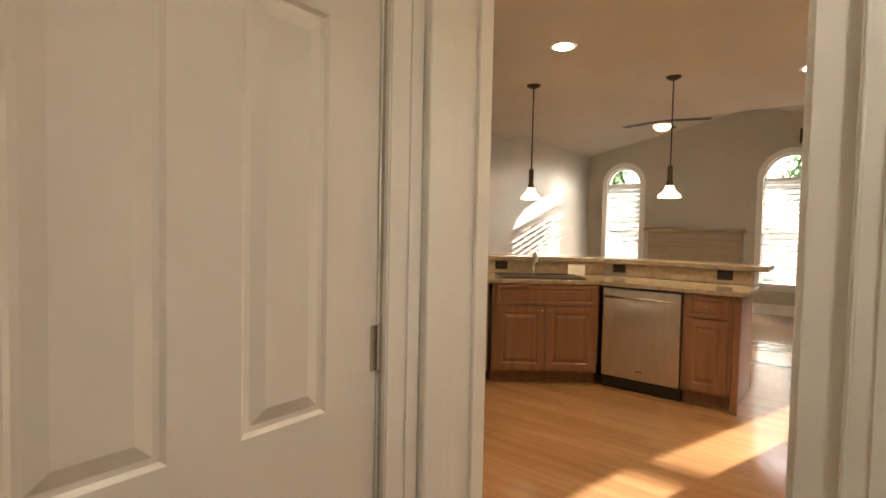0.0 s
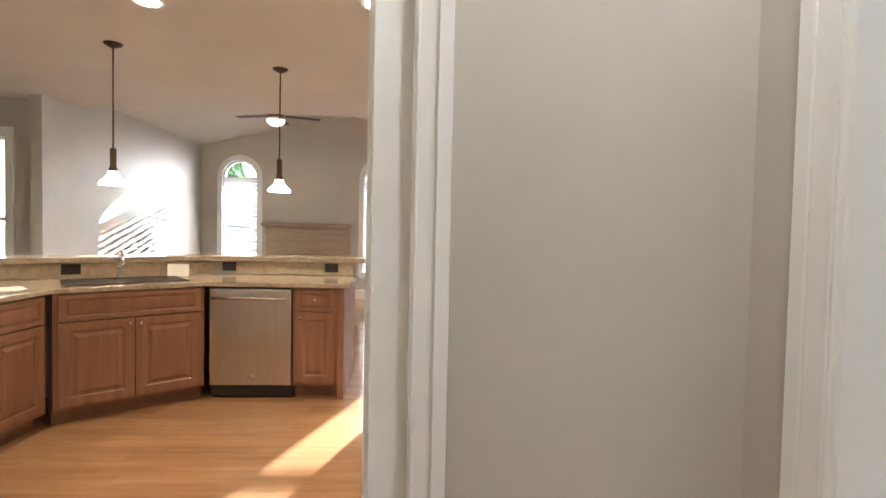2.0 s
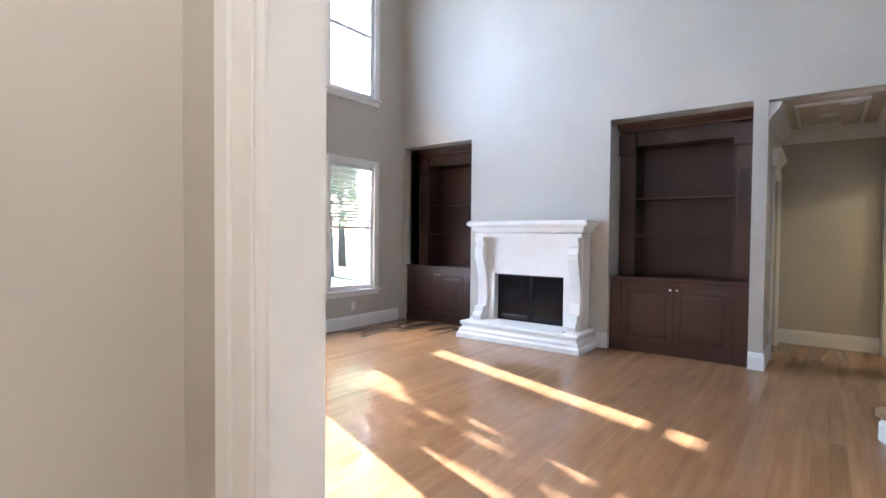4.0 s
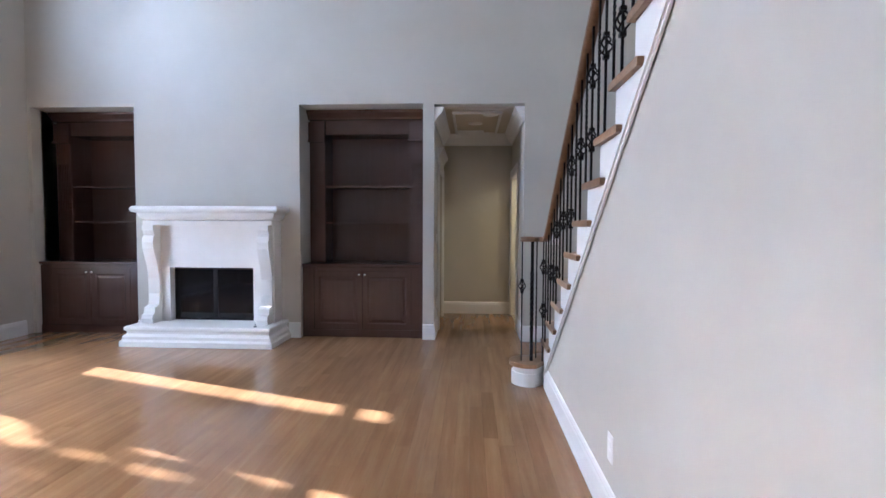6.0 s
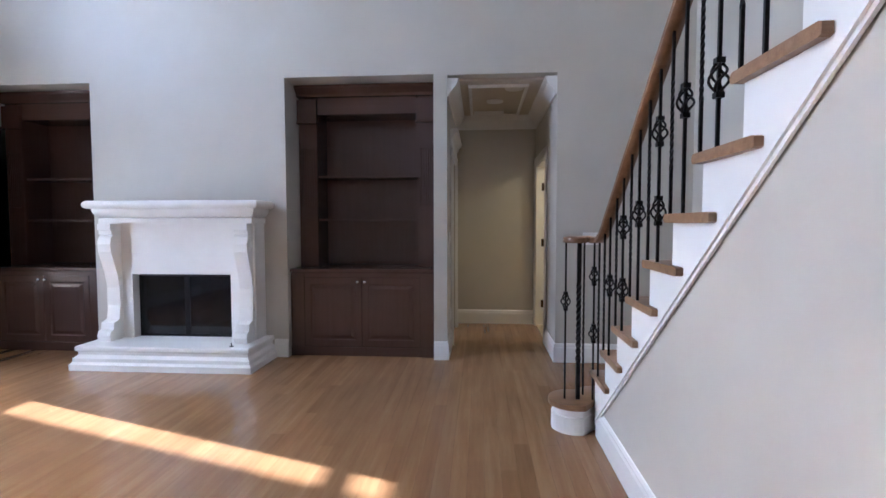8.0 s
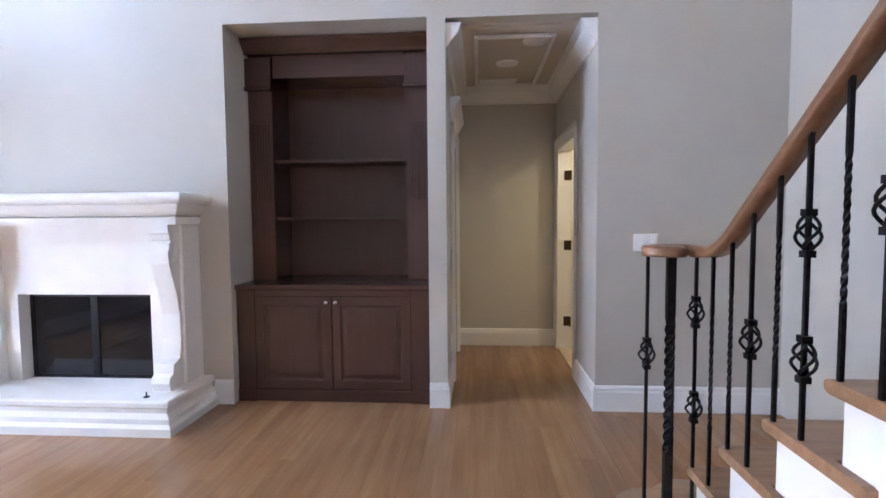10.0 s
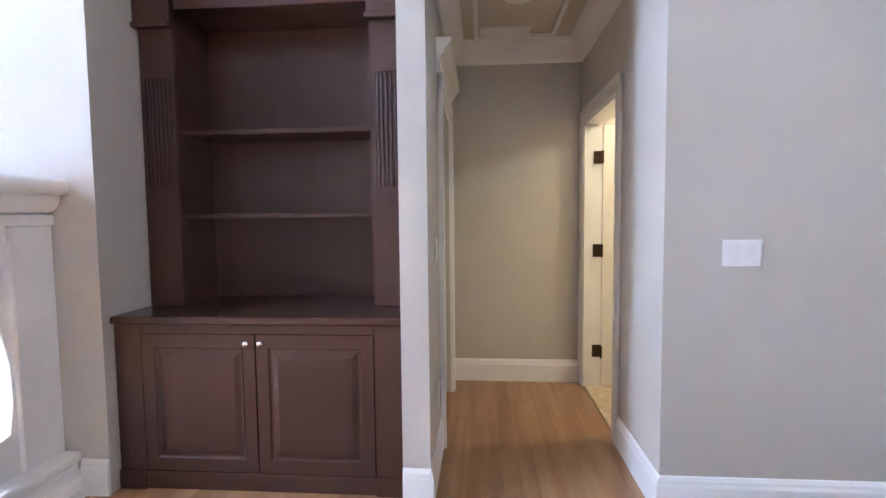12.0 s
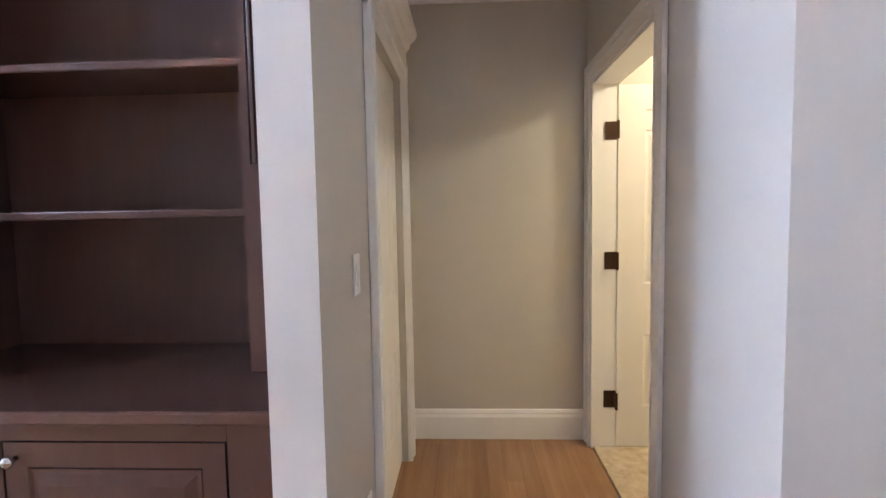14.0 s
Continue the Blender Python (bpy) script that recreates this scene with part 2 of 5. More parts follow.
def panel(bm, axis, face, out, u0, u1, z0, z1, rail, raise_by=0.008, depth=0.006):
    """A raised panel field with a sunk border, on a face of a door. axis: the face's normal; out: +1 or -1; u: the level axis."""
    def at(u, z, d):
        return (face + out * d, u, z) if axis == "x" else (u, face + out * d, z)
    s = [(u0, u1, z0, z1, 0.0), (u0 + 0.008, u1 - 0.008, z0 + 0.008, z1 - 0.008, -depth), (u0 + 0.018, u1 - 0.018, z0 + 0.018, z1 - 0.018, -depth), (u0 + rail, u1 - rail, z0 + rail, z1 - rail, raise_by - depth)]
    loops = [[bm.verts.new(at(*c, d)) for c in ((a, e), (b, e), (b, g), (a, g))] for a, b, e, g, d in s]
    for p, q in zip(loops, loops[1:]):
        for i in range(4):
            bm.faces.new((p[i], p[(i + 1) % 4], q[(i + 1) % 4], q[i]))
    bm.faces.new(loops[-1])
    bmesh.ops.recalc_face_normals(bm, faces=bm.faces)


def panelled(axis, face, out, u0, u1, z0, z1, thick, panels, rail=0.05):
    """A door slab whose front holds raised panels, each (u0, u1, z0, z1). The field round them is built as strips."""
    bm = bmesh.new()
    us = sorted({u0, u1, *[p for q in panels for p in q[:2]]})
    zs = sorted({z0, z1, *[p for q in panels for p in q[2:]]})
    for a, b in zip(us, us[1:]):
        for c, d in zip(zs, zs[1:]):
            mu, mz = (a + b) / 2, (c + d) / 2
            hole = any(p[0] < mu < p[1] and p[2] < mz < p[3] for p in panels)
            front = face - out * (0.012 if hole else 0.0)
            back = face - out * thick
            box(bm, *((front, back, a, b, c, d) if axis == "x" else (a, b, front, back, c, d)))
    bmesh.ops.remove_doubles(bm, verts=bm.verts, dist=0.0003)
    for p in panels:
        panel(bm, axis, face, out, *p, rail)
    return bm


def knob(parent, at, axis, out, r=0.015, material=None):
    prof = [(r * 0.45, 0), (r * 0.4, r * 0.8), (r * 0.9, r * 1.2), (r, r * 1.7), (r * 0.75, r * 2.1), (r * 0.2, r * 2.25)]
    bm = lathe(prof, 14)
    turn = Matrix.Rotation(radians(90 * out), 4, "Y") if axis == "x" else Matrix.Rotation(radians(-90 * out), 4, "X")
    bmesh.ops.transform(bm, matrix=Matrix.Translation(at) @ turn, verts=bm.verts)
    return part("knob", bm, material or CHROME, parent, "satin nickel knob", True)


def wall_with_holes(axis, a, b, u0, u1, z0, z1, holes):
    """A wall from a to b across, u0 to u1 along; holes (u0, u1, z0, z1) go through it."""
    bm = bmesh.new()
    us = sorted({u0, u1, *[min(max(p, u0), u1) for q in holes for p in q[:2]]})
    zs = sorted({z0, z1, *[min(max(p, z0), z1) for q in holes for p in q[2:]]})
    for p, q in zip(us, us[1:]):
        run = None
        for r, s in zip(zs, zs[1:]):
            solid = not any(h[0] < (p + q) / 2 < h[1] and h[2] < (r + s) / 2 < h[3] for h in holes)
            if solid:
                run = [run[0], s] if run else [r, s]
            if (not solid or s == zs[-1]) and run:
                box(bm, *((a, b, p, q, *run) if axis == "x" else (p, q, a, b, *run)))
                run = None
    bmesh.ops.remove_doubles(bm, verts=bm.verts, dist=0.0003)
    return bm


# ---------------------------------------------------------------- the plan
# Living room x 2.75..7.00, y 0.93..6.48, two storeys high; fireplace wall at x 7.00.
FX, WY, HI = 7.0, 6.48, 5.6
STAIR_Y = 0.93
RISE, RUN, NOSE1 = 0.181, 0.2277, 5.797
N_STEPS = 17
KITCHEN_H = 2.60
A0, A1 = 2.085, 2.195

# fireplace wall, with two niches and the hall's opening
structure("wall_fireplace", wall_with_holes("x", FX, FX + 0.13, -1.2, WY, 0, HI, [(5.24, 6.44, -1, 2.54), (2.03, 3.38, -1, 2.545), (0.95, 1.91, -1, 2.535), (3.83, 4.75, 0.24, 0.78)]), WALL, "greige painted two-storey wall with the fireplace and two niches")
for i, (a, b) in enumerate(((5.24, 6.48), (2.03, 3.38))):
    structure(f"wall_niche_{i + 1}", boxes((FX + 0.67, FX + 0.77, a - 0.1, b + 0.1, 0, 2.7), (FX + 0.13, FX + 0.67, a - 0.1, a, 0, 2.7), (FX + 0.13, FX + 0.67, b, b + 0.1, 0, 2.7), (FX + 0.13, FX + 0.67, a, b, 2.545, 2.7)), WALL, "greige painted niche round a built-in bookcase")
# window wall
WINS = [(5.53, 6.49), (4.62, 5.46), (3.78, 4.61)]
holes = []
for a, b in WINS:
    holes += [(a + 0.09, b - 0.09, 0.51, 2.185), (a + 0.09, b - 0.09, 3.125, 4.85)]
structure("wall_windows", wall_with_holes("y", WY, WY + 0.16, 1.70, FX + 0.8, 0, HI, holes), WALL, "greige painted two-storey wall with tall windows")
# stair side and the rest of the shell
structure("wall_stair_far", boxes((-0.6, FX, -0.32, -0.2, 0, HI)), WALL, "greige painted wall behind the stairs")
structure("wall_living_upper_west", boxes((1.772, 1.832, -0.2, A0, 2.55, HI), (1.772, 1.832, -0.2, 0.82, 0, 2.55)), WALL, "greige painted upper wall over the wide opening")
structure("ceiling_living", boxes((-0.8, FX + 0.9, -0.32, WY + 0.16, HI, HI + 0.1)), CEIL, "flat painted ceiling of the two-storey room", "ceiling")

# entry: wall A with the kitchen's opening, and the stub of wall B
structure("wall_living_west", boxes((1.72, 1.832, A1, WY, 0, HI)), WALL, "greige painted wall of the living room")
structure("wall_entry_kitchen", wall_with_holes("y", A0, A1, 0.33, 1.832, 0, 2.62, [(0.437, 1.236, -1, 2.06)]), WALL, "greige painted wall beside the kitchen doorway")
structure("wall_entry_stub", boxes((1.772, 1.832, 1.925, A0, 0, 2.55), (1.772, 1.832, 0.9, 1.925, 2.12, 2.55)), WALL, "short greige wall end at the living room opening")
structure("wall_entry_left", wall_with_holes("x", 0.33, 0.437, -0.2, A0, 0, 2.62, [(1.035, 1.80, -1, 2.05)]), WALL, "greige painted wall with a closed white door")
structure("ceiling_entry", boxes((0.3, 1.772, -0.2, A0, 2.62, 2.7)), CEIL, "flat painted ceiling of the entry", "ceiling")

# kitchen and the sun room behind it
KX0, KY1 = -4.6, 10.5
BX0, BX1, PEAK = -2.70, 3.8, 0.0
structure("wall_kitchen_near", boxes((KX0, 0.35, A0, A1, 0, 2.62)), WALL, "greige painted wall of the kitchen")
structure("wall_kitchen_west", boxes((KX0 - 0.12, KX0, A0, 7.0, 0, 3.4)), WALL, "greige painted wall of the kitchen")
structure("wall_kitchen_east", boxes((1.655, 1.718, A1, WY + 0.16, 0, 3.6)), WALL, "greige painted wall of the kitchen")
structure("ceiling_kitchen", boxes((KX0, 1.655, A1, 7.2, KITCHEN_H, KITCHEN_H + 0.1), (1.656, BX1 + 0.12, 6.765, 7.2, KITCHEN_H, KITCHEN_H + 0.1)), CEIL, "flat painted ceiling of the kitchen", "ceiling")


def arch_wall(y0, y1):
    """The gabled far wall with three arched windows, cut as columns over each arch."""
    bm = bmesh.new()
    edge = lambda x: 2.76 + (3.35 - 2.74) * (1 - abs(x - PEAK) / (PEAK - BX0)) if x < 2 * PEAK - BX0 else 2.76
    arches = [(-2.32, -1.69), (0.225, 0.99), (2.62, 3.25)]
    xs = sorted({BX0 - 0.12, BX1 + 0.12, PEAK, 2 * PEAK - BX0, *[a + (b - a) * i / 16 for a, b in arches for i in range(17)]})
    for p, q in zip(xs, xs[1:]):
        m = (p + q) / 2
        hole = next(((a, b) for a, b in arches if a < m < b), None)
        def column(z0, z1a, z1b, low_a=None, low_b=None):
            la, lb = (z0, z0) if low_a is None else (low_a, low_b)
            v = [bm.verts.new(c) for c in ((p, y0, la), (q, y0, lb), (q, y0, z1b), (p, y0, z1a), (p, y1, la), (q, y1, lb), (q, y1, z1b), (p, y1, z1a))]
            for f in ((0, 1, 2, 3), (4, 7, 6, 5), (0, 4, 5, 1), (2, 6, 7, 3), (0, 3, 7, 4), (1, 5, 6, 2)):
                bm.faces.new([v[i] for i in f])
        if hole:
            a, b = hole
            r = (b - a) / 2
            top = lambda x: 2.18 + math.sqrt(max(r * r - (x - (a + b) / 2) ** 2, 0))
            column(0, 0.50, 0.50)
            column(0, edge(p), edge(q), top(p), top(q))
        else:
            column(0, edge(p), edge(q))
    bmesh.ops.remove_doubles(bm, verts=bm.verts, dist=0.0004)
    bmesh.ops.recalc_face_normals(bm, faces=bm.faces)
    return bm


structure("wall_far_gable", arch_wall(KY1, KY1 + 0.16), WALL, "greige gabled far wall with tall arched windows")
structure("wall_sunroom_west", boxes((BX0 - 0.12, BX0, 6.72, KY1, 0, 2.78)), WALL, "greige painted wall striped by sunlight")
structure("wall_nook", wall_with_holes("y", 6.9, 7.02, KX0, BX0 - 0.12, 0, KITCHEN_H, [(-3.93, -3.21, 0.4, 2.20)]), WALL, "greige painted wall with a white window")
structure("wall_sunroom_east", boxes((BX1, BX1 + 0.12, 6.64, KY1, 0, 2.86), (1.92, BX1 + 0.12, WY + 0.162, WY + 0.28, 0, 2.86)), WALL, "greige painted wall of the far room")
gable = bmesh.new()
for pts in ([(BX0 - 0.12, 2.72), (PEAK, 3.33), (PEAK, 3.43), (BX0 - 0.12, 2.82)], [(PEAK, 3.33), (2 * PEAK - BX0, 2.72), (BX1 + 0.12, 2.72), (BX1 + 0.12, 2.82), (2 * PEAK - BX0, 2.82), (PEAK, 3.43)]):
    piece = extrude(pts, "y", 7.2, KY1 + 0.16)
    me = bpy.data.meshes.new("slope")
    piece.to_mesh(me)
    piece.free()
    gable.from_mesh(me)
structure("ceiling_sunroom", gable, CEIL, "vaulted painted ceiling of the far room", "ceiling")
structure("wall_kitchen_header", boxes((KX0, BX1, 7.2, 7.28, KITCHEN_H + 0.002, 3.7)), WALL, "greige wall band over the kitchen's open side")

# hall behind the fireplace wall
HX, HY0, HY1, HZ = 8.67, 0.95, 1.91, 2.515
structure("wall_hall_end", boxes((HX, HX + 0.12, -1.3, HY1 + 0.12, 0, 2.7)), WALL, "greige painted end wall of the hall")
structure("wall_hall_right", wall_with_holes("y", HY0 - 0.12, HY0, FX + 0.13, HX, 0, 2.7, [(7.70, 8.57, -1, 1.91)]), WALL, "greige hall wall with an open white door")
structure("wall_hall_left", wall_with_holes("y", HY1, HY1 + 0.1, FX + 0.13, HX, 0, 2.7, [(7.62, 8.40, -1, 1.90)]), WALL, "greige hall wall with a white cased door")
# Unseen blocker added so that no sun leaks in round the hall door.
structure("wall_hall_room", boxes((7.7, 8.55, HY1 + 0.1, HY1 + 0.16, 0, 2.4)), WALL, "plain greige panel added unseen behind the hall door against light leaks")
structure("ceiling_hall", boxes((FX + 0.13, HX, HY0, HY1, HZ, HZ + 0.1)), CEIL, "painted hall ceiling with crown moulding", "ceiling")
structure("wall_bath", boxes((7.3, 7.42, -1.2, HY0 - 0.12, 0, 2.7), (7.42, HX, -1.3, -1.2, 0, 2.7)), painted("cream_paint", (0.66, 0.58, 0.38), (0.70, 0.62, 0.42), 0.5), "cream painted wall of the small lit room")
structure("ceiling_bath", boxes((7.3, HX, -1.3, HY0 - 0.12, 2.6, 2.7)), CEIL, "painted ceiling of the small lit room", "ceiling")
structure("floor_bath", boxes((7.42, HX, -1.2, HY0 - 0.01, 0.0, 0.012)), TILE, "pale tiled floor of the small lit room", "floor")


# ---------------------------------------------------------------- mouldings
BASE = [(0, 0), (0.016, 0), (0.016, 0.125), (0.012, 0.14), (0.012, 0.150), (0.006, 0.165), (0, 0.168)]
CROWN = [(0, 0), (0.012, 0), (0.02, 0.02), (0.05, 0.055), (0.075, 0.085), (0.085, 0.12), (0.095, 0.135), (0, 0.135)]


def trim_run(name, profile, p, q, inward, z=0.0, label="white painted baseboard", category="baseboard"):
    """A moulding along the wall from p to q (x, y); inward points into the room."""
    (x0, y0), (x1, y1) = p, q
    bm = bmesh.new()
    nx, ny = inward
    a = [bm.verts.new((x0 + nx * u, y0 + ny * u, z + v)) for u, v in profile]
    b = [bm.verts.new((x1 + nx * u, y1 + ny * u, z + v)) for u, v in profile]
    n = len(profile)
    for i in range(n):
        bm.faces.new((a[i], a[(i + 1) % n], b[(i + 1) % n], b[i]))
    bm.faces.new(a[::-1])
    bm.faces.new(b)
    bmesh.ops.recalc_face_normals(bm, faces=bm.faces)
    return structure(name, bm, WHITE, label, category)


trim_run("baseboard_1", BASE, (FX, 3.38), (FX, 3.51), (-1, 0))
trim_run("baseboard_2", BASE, (FX, 1.91), (FX, 2.03), (-1, 0))
trim_run("baseboard_3", BASE, (FX, -0.2), (FX, HY0), (-1, 0))
trim_run("baseboard_4", BASE, (3.0, WY), (FX - 0.1, WY), (0, -1))
trim_run("baseboard_5", BASE, (FX - 0.016, HY1), (7.53, HY1), (0, -1))
trim_run("baseboard_6", BASE, (FX - 0.016, HY0), (7.614, HY0), (0, 1))
trim_run("baseboard_7", BASE, (HX, HY0), (HX, HY1), (-1, 0))
trim_run("baseboard_8", BASE, (1.84, STAIR_Y), (5.46, STAIR_Y), (0, 1))
trim_run("baseboard_9", BASE, (FX, 5.06), (FX, 5.24), (-1, 0))
trim_run("baseboard_10", BASE, (-2.72, 7.0), (-2.72, KY1), (1, 0))
trim_run("baseboard_11", BASE, (BX0, KY1), (BX1, KY1), (0, -1))
for i, (p, q, n) in enumerate((((HX, HY0), (HX, HY1), (-1, 0)), ((FX + 0.02, HY0), (HX, HY0), (0, 1)), ((FX + 0.02, HY1), (HX, HY1), (0, -1)))):
    trim_run(f"trim_crown_{i + 1}", [(u * 1.1, v * 1.13) for u, v in CROWN], p, q, n, HZ - 0.154, "white painted crown moulding", "crown moulding")
# strip moulding on the hall's ceiling
structure("trim_tray", boxes((7.25, 8.52, 1.17, 1.20, HZ - 0.03, HZ - 0.002), (7.25, 8.52, 1.70, 1.73, HZ - 0.03, HZ - 0.002), (7.25, 7.28, 1.20, 1.70, HZ - 0.03, HZ - 0.002), (8.49, 8.52, 1.20, 1.70, HZ - 0.03, HZ - 0.002), bevel=0.006), WHITE, "white strip moulding on the hall ceiling", "moulding")


# ---------------------------------------------------------------- fireplace
fire = thing("fireplace", (FX, 4.25, 0), "white cast stone fireplace with scrolled legs and a raised hearth", "fireplace")
inv = Matrix.Translation((-FX, -4.25, 0))


def fpart(name, bm, material, parent=None, label="", smooth=False):
    for v in bm.verts:
        v.co.z += 0.045 * min(max((v.co.z - 0.80) / 0.38, 0), 1)
    bmesh.ops.transform(bm, matrix=inv, verts=bm.verts)
    return part(name, bm, material, parent or fire, label, smooth)


MY0, MY1 = 3.495, 5.065


def slab(profile, y0, y1, back):
    """A moulding of (out, z) that runs across the front and returns along both sides to the wall at x = back."""
    bm = bmesh.new()
    rows = []
    for d, z in profile:
        rows.append([bm.verts.new(c) for c in ((back, y0 - d, z), (back - 0.36 - d, y0 - d, z), (back - 0.36 - d, y1 + d, z), (back, y1 + d, z))])
    for a, b in zip(rows, rows[1:]):
        for i in range(4):
            bm.faces.new((a[i], a[(i + 1) % 4], b[(i + 1) % 4], b[i]))
    bm.faces.new(rows[0][::-1])
    bm.faces.new(rows[-1])
    bmesh.ops.recalc_face_normals(bm, faces=bm.faces)
    return bm


rnd = [(0.0 + 0.035 * math.cos(a) - 0.035, 1.355 + 0.035 * math.sin(a)) for a in [radians(-90 + 18 * i) for i in range(11)]]
fpart("mantel_shelf", slab(rnd, MY0, MY1, FX), STONE, smooth=False)
cove = [(-0.05 - 0.065 * (1 - math.cos(radians(9 * i))) , 1.318 - 0.075 * math.sin(radians(9 * i))) for i in range(11)] + [(-0.085, 1.235), (-0.085, 1.19)]
fpart("mantel_frieze", slab(cove[::-1], MY0, MY1, FX), STONE)
# flat stone field round the firebox
for a, b, c in ((3.63, 3.83, 0.20), (4.75, 4.94, 0.20), (3.8305, 4.7495, 0.78)):
    fpart("stone_panel", boxes((6.82, FX, a, b, c, 1.19)), STONE)
leg = [(6.82, 0.20), (6.66, 0.20), (6.645, 0.25), (6.66, 0.29), (6.69, 0.30), (6.70, 0.36), (6.765, 0.38), (6.785, 0.50), (6.782, 0.66), (6.755, 0.80), (6.716, 0.90), (6.69, 0.97), (6.685, 1.03), (6.70, 1.08), (6.725, 1.10), (6.705, 1.105), (6.705, 1.135), (6.69, 1.14), (6.69, 1.19), (6.82, 1.19)]
for y0, y1 in ((3.61, 3.73), (4.845, 4.965)):
    body = fpart("leg", extrude([(x, z) for x, z in leg], "y", y0, y1), STONE)
    fpart("side_pilaster", boxes((6.80, FX, y0 - 0.02 if y0 < 4 else y0 + 0.002, y1 - 0.002 if y0 < 4 else y1 + 0.02, 0.20, 1.19), bevel=0.006), STONE)
    side = y0 if y0 < 4 else y1
    for q in range(3):
        bm = bmesh.new()
        cx = 6.735 - 0.004 * q
        sweep(bm, [(cx + (0.045 - 0.012 * q) * math.cos(a), side, 1.03 + (0.05 - 0.012 * q) * math.sin(a)) for a in [radians(-100 + 22 * i) for i in range(13)]], ring(0.005, 6), (0, 1, 0))
        fpart("scroll_bead", bm, STONE, body, "carved scroll line", True)
hearth = [(0.02, 0.0), (0.02, 0.05), (0.0, 0.07), (0.0, 0.10), (-0.03, 0.125), (-0.03, 0.15), (-0.012, 0.165), (-0.012, 0.19), (-0.02, 0.20)]
bm = bmesh.new()
rows = []
for d, z in hearth:
    rows.append([bm.verts.new(c) for c in ((FX, 3.505 - d, z), (6.47 - d, 3.505 - d, z), (6.47 - d, 5.05 + d, z), (FX, 5.05 + d, z))])
for a, b in zip(rows, rows[1:]):
    for i in range(4):
        bm.faces.new((a[i], a[(i + 1) % 4], b[(i + 1) % 4], b[i]))
bm.faces.new(rows[0][::-1])
bm.faces.new(rows[-1])
bmesh.ops.recalc_face_normals(bm, faces=bm.faces)
fpart("hearth", bm, STONE)
fpart("firebox", boxes((7.0, 7.5, 3.74, 3.83, 0.20, 0.86), (7.0, 7.5, 4.75, 4.84, 0.20, 0.86), (7.45, 7.5, 3.83, 4.75, 0.20, 0.86), (7.0, 7.5, 3.83, 4.75, 0.78, 0.86), (6.9, 7.45, 3.83, 4.75, 0.16, 0.205)), SOOT)
scr = fpart("fire_screen", boxes((6.905, 6.925, 3.832, 3.852, 0.206, 0.778), (6.905, 6.925, 4.728, 4.748, 0.206, 0.778), (6.905, 6.925, 3.852, 4.728, 0.752, 0.778), (6.905, 6.925, 3.852, 4.728, 0.206, 0.222), (6.905, 6.925, 4.265, 4.315, 0.222, 0.752)), IRON)
for a, b in ((3.852, 4.265), (4.315, 4.728)):
    fpart("glass_door", boxes((6.912, 6.918, a, b, 0.222, 0.752)), FIREGLASS, scr, "dark fireplace glass")
# gas key cover on the hearth
key = thing("gas_key", (6.56, 3.70, 0.20), "small dark metal gas valve key on the hearth", "gas key")
part("key_plate", lathe([(0.018, 0.0), (0.018, 0.004), (0.006, 0.006)], 14), IRON, key)
part("key_stem", lathe([(0.004, 0.004), (0.004, 0.03), (0.002, 0.032)], 8), IRON, key)


